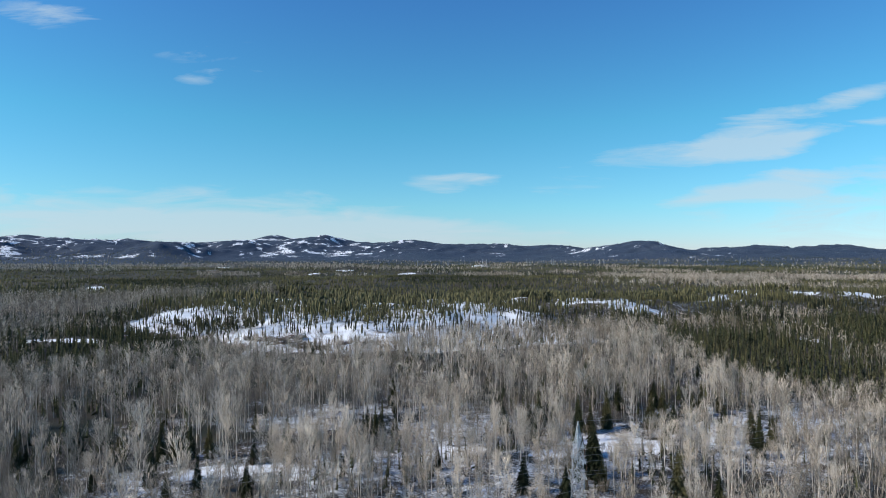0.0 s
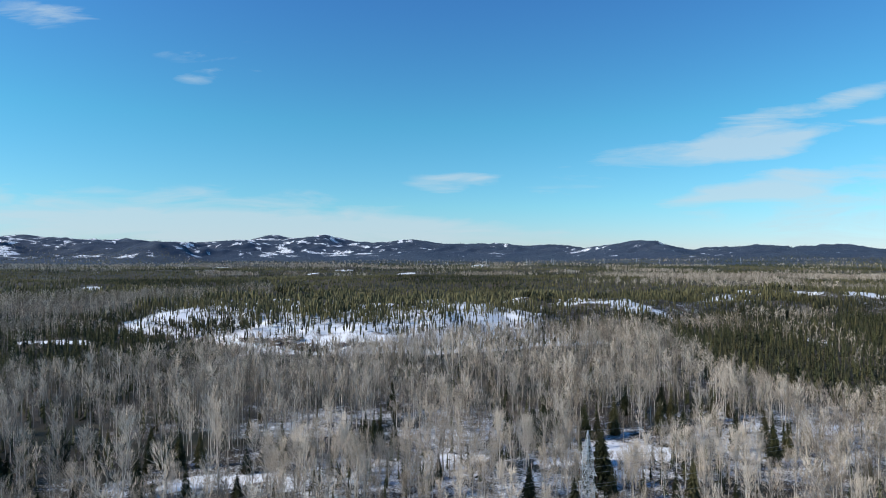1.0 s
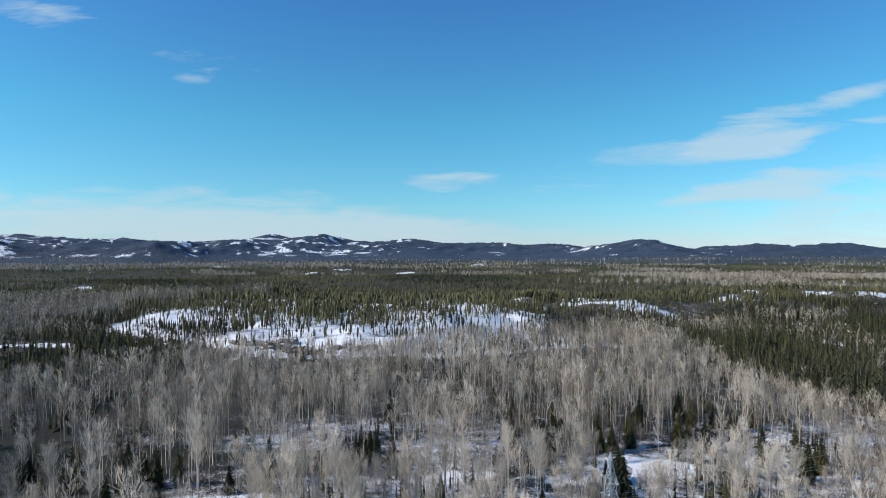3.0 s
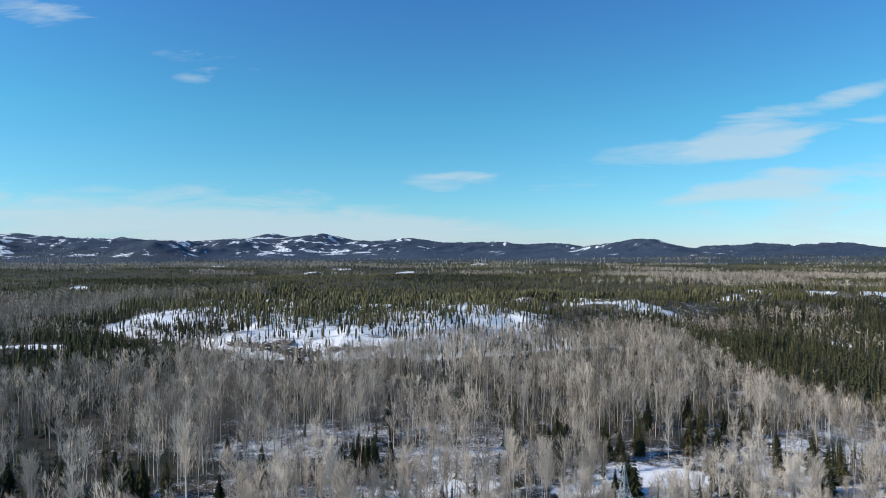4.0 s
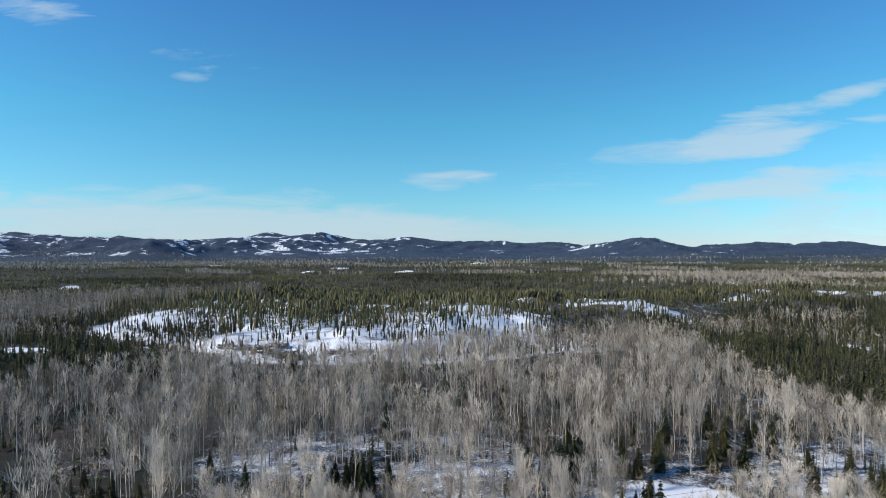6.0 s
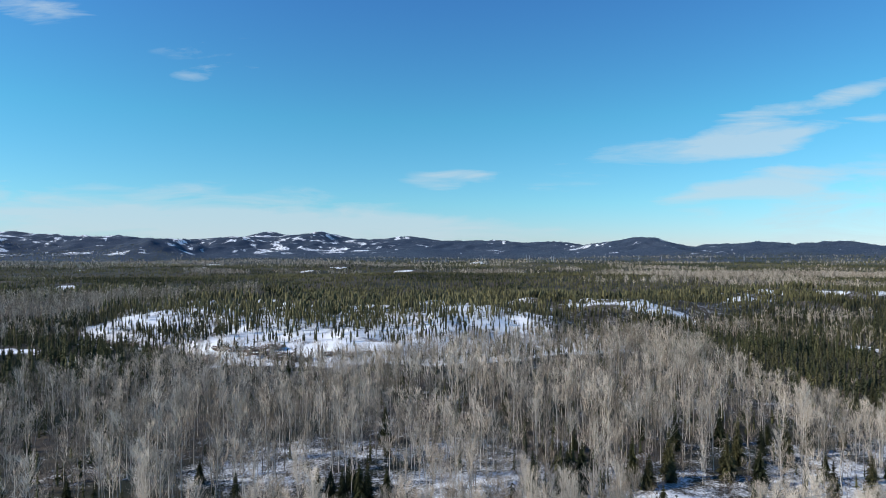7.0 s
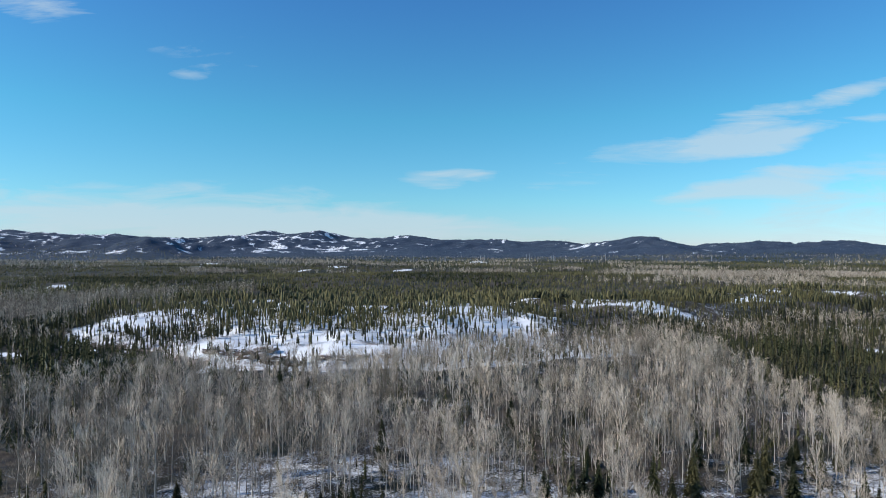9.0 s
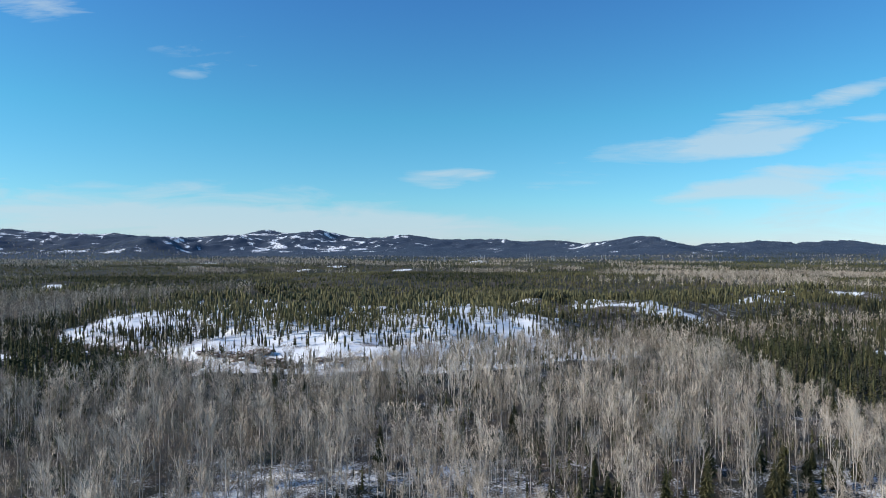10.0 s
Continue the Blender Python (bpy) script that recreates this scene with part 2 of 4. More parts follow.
def scattered(shapes, places, heights, rng, lean=0.0, widen=0.12):
    """Many copies of a few shapes (each of height 1 to scale) in one pair of arrays."""
    out = []
    pick = rng.integers(0, len(shapes), len(places))
    marks, tones = [], []
    tone = np.random.default_rng(len(places)).uniform(-0.5, 0.5, len(places))
    for k, (v, t, *mark) in enumerate(shapes):
        sel = np.nonzero(pick == k)[0]
        if not len(sel):
            continue
        m = len(sel)
        w = rng.uniform(0, 2 * math.pi, m)
        h = heights[sel]
        wide = h * rng.uniform(1 - widen, 1 + widen, m)
        c, s = np.cos(w) * wide, np.sin(w) * wide
        lx, ly = rng.normal(0, lean, m) * h, rng.normal(0, lean, m) * h
        vv = np.empty((m, len(v), 3), dtype=np.float32)
        vv[..., 0] = places[sel, 0:1] + v[None, :, 0] * c[:, None] - v[None, :, 1] * s[:, None] + v[None, :, 2] * lx[:, None]
        vv[..., 1] = places[sel, 1:2] + v[None, :, 0] * s[:, None] + v[None, :, 1] * c[:, None] + v[None, :, 2] * ly[:, None]
        vv[..., 2] = places[sel, 2:3] + v[None, :, 2] * h[:, None]
        tt = t[None] + (np.arange(m) * len(v))[:, None, None]
        out.append((vv.reshape(-1, 3), tt.reshape(-1, 3)))
        tones.append(np.repeat(tone[sel], len(v)))
        marks.append(np.tile(mark[0] if mark else np.zeros(len(t), np.int32), m))
    return (*joined(out), np.concatenate(marks), np.concatenate(tones))


# ---- the lie of the land ----
def lattice(ix, iy, seed):
    h = (ix * 374761393 + iy * 668265263 + seed * 2147483647) & 0xFFFFFFFF
    h = ((h ^ (h >> 13)) * 1274126177) & 0xFFFFFFFF
    return ((h ^ (h >> 16)) & 0xFFFF) / 65535.0


def value_noise(x, y, scale, seed=0, octaves=3):
    """Smooth noise, 0 to 1, with features about scale metres across."""
    total, amp, norm = 0.0, 1.0, 0.0
    for o in range(octaves):
        fx, fy = np.asarray(x, float) / scale + 17.3 * o, np.asarray(y, float) / scale - 9.1 * o
        ix, iy = np.floor(fx).astype(np.int64), np.floor(fy).astype(np.int64)
        tx, ty = fx - ix, fy - iy
        tx, ty = tx * tx * (3 - 2 * tx), ty * ty * (3 - 2 * ty)
        n = (lattice(ix, iy, seed) * (1 - tx) + lattice(ix + 1, iy, seed) * tx) * (1 - ty) + \
            (lattice(ix, iy + 1, seed) * (1 - tx) + lattice(ix + 1, iy + 1, seed) * tx) * ty
        total, norm = total + amp * n, norm + amp
        amp, scale = amp * 0.5, scale * 0.5
    return total / norm


def step(a, b, x):
    t = np.clip((np.asarray(x, float) - a) / (b - a), 0, 1)
    return t * t * (3 - 2 * t)


# hills at the edge of the plain: x, y, top, half width, half depth
HILLS = [
    (-2060, 3120, 132, 330, 420), (-1640, 3150, 112, 300, 380), (-1500, 4200, 124, 420, 350),
    (-1330, 3050, 110, 150, 300), (-1150, 3500, 105, 260, 330), (-1130, 4000, 148, 300, 520), (-830, 4050, 152, 230, 560),
    (-520, 4100, 113, 300, 560), (-220, 4150, 113, 270, 600), (60, 4150, 99, 260, 500), (330, 4150, 91, 300, 520),
    (720, 4100, 84, 330, 500), (1085, 3250, 108, 150, 330), (1050, 3400, 84, 330, 420),
    (1560, 3300, 76, 420, 420), (2050, 3350, 76, 380, 420), (2500, 3300, 66, 420, 420), (3100, 3000, 66, 600, 500),
    (-2600, 2900, 140, 420, 500), (-3300, 2300, 130, 600, 600),
]


# low rocky knolls on the plain: x, y, height, half width, half depth
KNOLLS = [
    (105, 560, 3, 45, 40), (150, 578, 2.5, 60, 28), (205, 525, -5, 40, 35), (-205, 468, 3, 45, 35), (-240, 388, 6, 60, 40), (292, 680, 6, 50, 35), (395, 730, 7, 80, 38), (460, 690, 5, 60, 35), (570, 728, 6, 60, 38), (-430, 800, 7, 50, 40),
    (-235, 1560, 8, 70, 55), (-265, 1335, 6, 45, 45), (-61, 1405, 6, 50, 45), (130, 2040, 8, 70, 55),
    (-150, 1000, 7, 260, 120), (350, 1000, 6, 260, 100), (-620, 900, 8, 260, 120),
]


def hill_height(x, y):
    total = np.zeros(np.shape(x))
    wob = 90 * (value_noise(x, y, 420, 5, 3) - 0.5)
    for hx, hy, top, wx, wy in HILLS:
        d = ((x + wob - hx) / wx) ** 2 + ((y - wob - hy) / wy) ** 2
        total += (np.maximum(top - 8, 1) * np.exp(-0.7 * d)) ** 5
    rough = 1 + 0.5 * (value_noise(x, y, 230, 9, 5) - 0.5) * step(2400, 2900, np.hypot(x, y))
    mass = total ** 0.2
    knolls = (np.abs(value_noise(x, y, 300, 13, 4) - 0.5) * -2 + 0.3) * 44 * step(15, 60, mass)
    knolls = knolls + (np.abs(value_noise(x, y, 95, 15, 3) - 0.5) * -2 + 0.3) * 30 * step(15, 60, mass)
    return mass * rough + knolls * (1 - 0.6 * step(60, 130, mass))


FRONT_X = [-420, -300, -235, -200, -165, -140, -115, -60, 0, 40, 90, 130, 170, 260, 400]
FRONT_Y = [520, 480, 450, 436, 424, 405, 388, 380, 402, 436, 466, 480, 484, 525, 600]


def height(x, y):
    """Ground height in metres."""
    x, y = np.asarray(x, float), np.asarray(y, float)
    front = np.interp(x, FRONT_X, FRONT_Y) + 26 * (value_noise(x, y, 38, 3, 4) - 0.5)
    z = -3.0 + 2.5 * step(190, 360, y) + 0.8 * (value_noise(x, y, 40, 1, 3) - 0.5)
    gentle = 1 + 4 * step(-20, 30, x)
    z = z + 6.0 * step(-6, 10, (y - front) / gentle) + 6.5 * step(8, 75, y - front)
    z = z + (value_noise(x, y, 26, 2, 4) - 0.5) * 7.0 * step(-20, 40, y - front)
    z = z + (value_noise(x * 0.7, y, 62, 4, 3) - 0.5) * 12.0 * step(20, 90, y - front) * (1 - step(700, 900, y)) * (1 - 0.6 * step(60, 160, np.abs(x + 70) - 60))
    z = z - 6.0 * step(520, 760, y) + 4.0 * step(900, 1500, y)
    z = z + 13.0 * (value_noise(x, y * 1.6, 300, 7, 3) - 0.5) * step(470, 800, y)
    for kx, ky, top, wx, wy in KNOLLS:
        z = z + top * np.exp(-((x - kx) / wx) ** 2 - ((y - ky) / wy) ** 2)
    return z + hill_height(x, y) * step(1500, 2700, np.hypot(x, y))


ASPEN_X = [-330, -200, -169, -150, -131, -126, -116, -60, 0, 30, 50, 65, 107, 132, 146, 154, 158, 170, 300]
ASPEN_Y = [252, 272, 290, 312, 336, 360, 370, 367, 374, 386, 396, 402, 412, 345, 302, 272, 248, 236, 205]


def aspen_back(x, y):
    return np.interp(x, ASPEN_X, ASPEN_Y) + 14 * (value_noise(x, y, 30, 21, 2) - 0.5)


def patch(x, y, cx, cy, rx, ry, turn=0.0):
    """1 in the middle of an oval, 0 outside it."""
    c, s = math.cos(radians(turn)), math.sin(radians(turn))
    dx, dy = x - cx, y - cy
    a, b = (dx * c + dy * s) / rx, (dy * c - dx * s) / ry
    r = np.sqrt(a * a + b * b) + 1.1 * (value_noise(x, y, max(rx, ry) * 0.5, 31, 4) - 0.5)
    return 1 - step(0.75, 1.1, r)


# open snow: centre x, y, half length, half width, turn
CLEARINGS = [
    (58, 202, 14, 10, 8), (-62, 177, 17, 4, 14), (3, 196, 11, 4, 12), (35, 194, 10, 4, 10), (92, 206, 8, 3, 14), (133, 226, 12, 5, 14),
    (-232, 382, 30, 9, 6), (124, 560, 28, 16, -10), (160, 548, 30, 17, -14), (192, 534, 22, 12, -16), (125, 590, 26, 9, -8), (288, 640, 26, 20, 8),
    (345, 715, 22, 20, 5), (402, 700, 34, 20, 8), (460, 690, 30, 20, 5), (530, 690, 40, 20, 5), (-428, 765, 14, 16, 0), (-385, 775, 14, 12, 0),
    (-238, 1490, 28, 22, 0), (-272, 1315, 12, 14, 0), (-82, 1385, 26, 14, 0), (118, 2000, 34, 30, 0), (-17, 2080, 20, 26, 0),
    (310, 525, 30, 9, 0), (250, 425, 9, 16, 0), (705, 1750, 18, 30, 0), (-820, 1500, 24, 20, 0), (-560, 1500, 16, 18, 0), (-700, 1950, 40, 40, 0),
]
# stands of bare trees out on the plain: centre x, y, half length, half depth, turn
GREY_STANDS = [
    (-345, 545, 112, 58, 6), (-288, 692, 62, 17, 4), (-225, 728, 34, 13, 0), (-440, 1290, 60, 26, 0), (-300, 1275, 22, 18, 0),
    (109, 1240, 75, 22, 0), (268, 1380, 30, 18, 0), (310, 1085, 80, 26, 4), (420, 1030, 95, 34, 6), (700, 1120, 210, 50, 5), (1050, 1200, 240, 50, 0),
    (-700, 2050, 420, 130, 0), (-1500, 1900, 500, 120, 0), (-120, 1690, 90, 40, 0), (180, 1900, 120, 40, 0), (700, 1950, 220, 40, 0),
    (-225, 1620, 110, 40, 0), (-1050, 1250, 120, 30, 0), (1500, 1800, 300, 40, 0), (285, 528, 42, 10, 0), (190, 484, 20, 12, 0), (150, 470, 14, 10, 0), (225, 505, 14, 8, 0),
]


def any_patch(x, y, ovals):
    best = np.zeros(np.shape(x))
    for o in ovals:
        near = np.hypot(x - o[0], y - o[1]) < 2.0 * max(o[2], o[3])
        if near.any():
            best[near] = np.maximum(best[near], patch(x[near], y[near], *o))
    return best


# the open parts of the snowy rise: centre x, y, half length, half width, turn, how open
OPEN_SNOW = [
    (-214, 458, 22, 13, -8, 0.6), (-185, 462, 26, 10, -4, 0.5), (-190, 492, 30, 9, 0, 0.4), (-150, 500, 18, 8, 0, 0.6), (-165, 444, 20, 9, -10, 0.6),
    (-120, 402, 22, 10, -20, 0.9), (-92, 396, 26, 11, -4, 0.92), (-62, 394, 22, 10, 0, 0.9), (-38, 396, 18, 10, 4, 0.88), (-14, 406, 16, 8, 10, 0.7),
    (12, 420, 20, 7, 10, 0.6), (36, 432, 14, 6, 10, 0.6), (-70, 420, 30, 7, 0, 0.6), (-104, 424, 16, 7, 0, 0.6), (-20, 438, 26, 7, 4, 0.5),
    (40, 466, 30, 8, 10, 0.6), (10, 480, 22, 7, 0, 0.5), (24, 520, 30, 8, 6, 0.6), (70, 505, 22, 8, 0, 0.6), (88, 545, 16, 8, 0, 0.6),
]
OPEN_SNOW += [
    (-130, 556, 50, 11, 0, 0.8), (-95, 575, 34, 10, 0, 0.75), (-165, 520, 26, 10, 0, 0.7), (-60, 600, 30, 8, 0, 0.4), (60, 600, 40, 8, 0, 0.45),
]


def slope_open(x, y):
    """How open the snowy slope of the rocky rise is, 0 to 1."""
    best = np.zeros(np.shape(x))
    for o in OPEN_SNOW:
        near = np.hypot(x - o[0], y - o[1]) < 2.0 * o[2]
        if near.any():
            best[near] = np.maximum(best[near], o[5] * patch(x[near], y[near], *o[:5]))
    return best


def bare_face(x, y):
    """Open snow on the short slopes of the high ground that fall towards the near wood, 0 to 1."""
    rise = (height(x, y + 7) - height(x, y - 7)) / 14
    front = np.interp(x, FRONT_X, FRONT_Y)
    where = step(15, 40, y - front) * (1 - step(620, 760, y)) * step(-260, -200, x) * (1 - step(40, 110, x))
    broken = step(0.48, 0.64, value_noise(x, y, 34, 47, 3))
    return step(0.05, 0.13, rise) * where * broken


def row_line(x):
    """The middle of the open strip along the power line."""
    return 193 + 0.256 * x


def snow_cover(x, y):
    r = np.hypot(x, y)
    strip = 1 - step(14, 40, np.abs(y - row_line(x) + 12))
    lit = step(210, 222, y) * (1 - step(248, 264, y)) * step(-140, -115, x) * (1 - step(5, 35, x))
    c = 0.43 - 0.07 * (1 - step(-130, -60, x)) + 0.05 * strip - 0.05 * (1 - step(130, 165, y)) + 0.065 * lit - 0.04 * step(20, 50, y - row_line(x)) + 0.13 * (value_noise(x, y, 25, 51, 3) - 0.5)
    front = np.interp(x, FRONT_X, FRONT_Y)
    c = np.where((y > aspen_back(x, y)) & (y < front), np.where((x > -120) & (x < 110), 0.53, 0.30), c)
    c = np.where(y > front, 0.42 - 0.1 * step(150, 330, y - front), c)
    rise = step(-14, -4, y - front) * (1 - step(150, 260, y - front)) * step(-250, -225, x) * (1 - step(60, 130, x))
    c = np.maximum(c, (0.52 + 0.24 * slope_open(x, y)) * rise)
    c = np.maximum(c, 0.8 * bare_face(x, y))
    c = np.maximum(c, np.where(y < 300, 0.68, np.where(y < 620, 0.60, np.where(y < 780, 0.68, 0.66))) * any_patch(x, y, CLEARINGS))
    c = np.where(patch(x, y, *GREY_STANDS[0]) > 0.2, 0.36, c)
    c = np.where(step(2300, 2700, r) > 0.5, 0.2 + 0.38 * hill_crags(x, y), c)
    return c


def hill_crags(x, y):
    """Bare snowy outcrops on the distant hills, 0 to 1: many on the western hills, few on the eastern ones."""
    tall = hill_height(x, y)
    spots = 0.42 * value_noise(x, y * 0.8, 110, 66, 2) + 0.58 * value_noise(x, y * 0.8, 34, 68, 2)
    where = value_noise(x, y, 420, 67, 2)
    limit = 0.535 - 0.22 * (where - 0.5) + 0.13 * step(-700, 300, x) - 0.02 * step(60, 110, tall)
    return step(limit - 0.02, limit + 0.05, spots) * step(10, 30, tall)


def make_ground():
    fine = np.arange(-46, 46.01, 0.28)
    angles = np.radians(np.concatenate([fine, np.arange(50, 313, 6.0)]))
    radii = np.concatenate([np.array([4, 12, 25, 40, 60, 75]), 85 * 1.0152 ** np.arange(0, 224), np.arange(2510, 4700, 15.0), np.array([4800, 5000, 5300])])
    A, R = np.meshgrid(angles, radii)
    x, y = R * np.sin(A), R * np.cos(A)
    z = height(x, y)
    nr, na = x.shape
    i, j = np.meshgrid(np.arange(nr - 1), np.arange(na), indexing="ij")
    a, b = i * na + j, i * na + (j + 1) % na
    c, d = b + na, a + na
    tris = np.concatenate([np.stack([a, c, b], -1).reshape(-1, 3), np.stack([a, d, c], -1).reshape(-1, 3)])
    x, y, z, R = (np.append(v.ravel(), w) for v, w in ((x, 0.0), (y, 0.0), (z, float(height(0.0, 0.0))), (R, 0.0)))
    ring = np.arange(na)
    tris = np.concatenate([tris, np.stack([np.full(na, nr * na), ring, (ring + 1) % na], -1)[:, ::-1]])
    front = np.interp(x, FRONT_X, FRONT_Y)
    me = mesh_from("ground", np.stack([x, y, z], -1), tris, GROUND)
    cov = me.attributes.new("snow_cover", "FLOAT", "POINT")
    cov.data.foreach_set("value", snow_cover(x, y).astype(np.float32).ravel())
    d = y - front
    rock = step(-16, -8, d) * (1 - step(14, 40, d)) * step(-240, -150, x) * (1 - step(40, 130, x))
    # grows with distance: the floor takes its painted haze blue and coarser snow
    far = me.attributes.new("far_haze", "FLOAT", "POINT")
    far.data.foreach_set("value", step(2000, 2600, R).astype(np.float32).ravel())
    att = me.attributes.new("bedrock", "FLOAT", "POINT")
    att.data.foreach_set("value", rock.astype(np.float32).ravel())
    me.polygons.foreach_set("use_smooth", np.ones(len(me.polygons), dtype=bool))
    ob = new("ground", me)
    tagged(ob, "snow-covered forest floor rising to rocky wooded hills", "ground", kind="structure")


make_ground()


# ---- tree shapes, all of height 1 ----
def bare_tree(rng, limbs, twigs, twig_r, trunk_r=0.0085, crown_from=0.42, spread=0.15, trunk_sides=5):
    """A leafless aspen: trunk pieces, and an oval crown of steep limbs and fine twigs."""
    bend = rng.normal(0, 0.010, (2, 3))

    def axis(h):
        h = np.asarray(h, float)
        x = bend[0, 0] * np.sin(3 * h) + bend[0, 1] * np.sin(7 * h)
        y = bend[1, 0] * np.sin(3 * h) + bend[1, 1] * np.sin(7 * h)
        return np.stack([x, y, h], -1)

    def unit(v):
        return v / np.maximum(np.linalg.norm(v, axis=1, keepdims=True), 1e-9)

    k = 8 if trunk_sides > 3 else 4
    hs = np.linspace(0, 0.95, k)
    p = axis(hs)
    p[0, 2] = -0.03
    rr = trunk_r * (1 - 0.88 * hs)
    trunk = tubes(p[:-1], p[1:], rr[:-1], rr[1:], trunk_sides)
    # limbs leave the trunk steeply and end on the crown's outline
    lh = crown_from * 0.9 + (0.93 - crown_from * 0.9) * rng.uniform(0, 1, limbs) ** 0.9
    w = rng.uniform(0, 2 * math.pi) + np.arange(limbs) * 2.4 + rng.normal(0, 0.4, limbs)
    z1 = np.minimum(lh + rng.uniform(0.12, 0.30, limbs), 0.97 + rng.normal(0, 0.018, limbs))
    f = np.clip((z1 - crown_from * 0.9) / (1.03 - crown_from * 0.9), 0, 1)
    reach = spread * np.sin(math.pi * f ** 1.2) ** 0.55 * np.sqrt(rng.uniform(0.15, 1.15, limbs)) + 0.010
    out = np.stack([np.cos(w), np.sin(w), 0 * w], -1)
    up = np.array([[0, 0, 1.0]])
    p0 = axis(lh)
    p1 = axis(z1) + out * reach[:, None]
    lr = trunk_r * 0.22 * (1.15 - 0.7 * (lh - crown_from) / (1 - crown_from))
    crown = [spikes(p0, p1, lr, 3, 1.0, 2)]
    top = axis([0.95])
    crown.append(spikes(top, top + [[0, 0, 0.05]], [trunk_r * 0.14]))
    # boughs grow from the limbs, long straight twigs from the boughs
    length = np.linalg.norm(p1 - p0, axis=1)
    half = twigs // 3
    which = rng.choice(limbs, half, p=length / length.sum())
    q0 = p0[which] + (p1 - p0)[which] * rng.uniform(0.2, 1.0, half)[:, None]
    td = unit(out[which] * 0.45 + up * 0.9 + rng.normal(0, 0.36, (half, 3)))
    q1 = q0 + td * rng.uniform(0.06, 0.13, half)[:, None]
    n = twigs - half
    src = rng.integers(0, half, n)
    c0 = q0[src] + (q1 - q0)[src] * rng.uniform(0.0, 0.9, n)[:, None]
    cd = unit(td[src] * 0.5 + up * 0.55 + rng.normal(0, 0.42, (n, 3)))
    c1 = c0 + cd * rng.uniform(0.035, 0.085, n)[:, None]
    r = np.concatenate([np.full(half, 1.2), np.full(n, 0.85)]) * rng.uniform(0.65, 1.3, twigs)
    crown.append(spikes(np.concatenate([q0, c0]), np.concatenate([q1, c1]), twig_r * r, 3, 1.0, 1))
    return trunk, joined(crown)


def spruce(rng, whorls, boughs, sprays, width=0.15, low=0.05, droop=0.25):
    """A spruce: trunk and a crown of whorled drooping boughs."""
    trunk = tubes([[0, 0, -0.03], [0, 0, 0.5]], [[0, 0, 0.5], [0, 0, 0.97]], [0.013, 0.007], [0.007, 0.001], 5)
    p0, p1, rad = [], [], []
    for k in range(whorls):
        f = (k + rng.uniform(-0.3, 0.3)) / (whorls - 1)
        f = min(max(f, 0), 1)
        z = low + (0.97 - low) * f
        reach = width * (1 - f) ** 0.85 * (1.0 if f > 0.12 else 0.75) + 0.012
        n = max(4, int(boughs * (1 - 0.5 * f)))
        start = rng.uniform(0, 2 * math.pi)
        for j in range(n):
            w = start + 2 * math.pi * j / n + rng.normal(0, 0.2)
            L = reach * rng.uniform(0.68, 1.18)
            o = np.array([math.cos(w), math.sin(w), 0])
            side = np.array([-o[1], o[0], 0])
            a = np.array([0, 0, z]) + o * 0.004
            b = a + o * L + np.array([0, 0, -droop * L + rng.normal(0, 0.004)])
            p0.append(a); p1.append(b); rad.append(0.016 + 0.19 * L)
            for q in range(sprays):
                g = rng.uniform(0.3, 0.8)
                sgn = 1 if q % 2 else -1
                c = a + (b - a) * g
                e = c + (o * 0.6 + side * sgn * rng.uniform(0.5, 0.9)) * L * 0.5 * (1.1 - g) + np.array([0, 0, -0.18 * L])
                p0.append(c); p1.append(e); rad.append(0.010 + 0.11 * L)
    p0.append([0, 0, 0.93]); p1.append([0, 0, 1.0]); rad.append(0.008)
    crown = spikes(np.array(p0), np.array(p1), np.array(rad), 3, 0.55, 2)
    return trunk, crown


def small_conifer(rng, boughs, width, low=0.12):
    """A slender ragged conifer: a thin core and short drooping boughs all the way up."""
    z = low + (0.9 - low) * (np.arange(boughs) + rng.uniform(0, 1, boughs)) / boughs
    w = np.arange(boughs) * 2.4 + rng.normal(0, 0.4, boughs)
    L = width * (1 - (z - low) / (1 - low)) ** 0.75 * rng.uniform(0.45, 1.45, boughs) + 0.014
    o = np.stack([np.cos(w), np.sin(w), 0 * w], -1)
    up = np.array([[0, 0, 1.0]])
    p0 = up * (z + 0.05)[:, None]
    p1 = o * L[:, None] + up * (z - rng.uniform(0.0, 0.5, boughs) * L)[:, None]
    crown = spikes(p0, p1, 0.010 + 0.30 * L, 3, 0.7, 2)
    core = spikes([[0, 0, low]], [[0, 0, 1.0]], [width * 0.36], 3)
    stem = spikes([[0, 0, -0.05]], [[0, 0, 0.6]], [0.014])
    return joined([stem, core, crown])


def far_conifer(rng, sides, width, tiers=2):
    tip = rng.normal(0, 0.02, 2)
    core = spikes([[0, 0, 0.02]], [[*tip, 1.0]], [width if tiers == 1 else width * 0.5], sides, rng.uniform(0.7, 1.1))
    if tiers == 1:
        return core
    n = 4
    z = np.linspace(0.15, 0.7, n) + rng.normal(0, 0.05, n)
    w = rng.uniform(0, 6.28) + np.arange(n) * 2.4
    L = width * (1.15 - z) * rng.uniform(0.9, 1.7, n)
    p1 = np.stack([np.cos(w) * L, np.sin(w) * L, z - 0.05], -1)
    p0 = np.stack([0 * w, 0 * w, z + 0.12], -1)
    return joined([core, spikes(p0, p1, 0.03 + 0.3 * L, 3, 1.0, 2)])


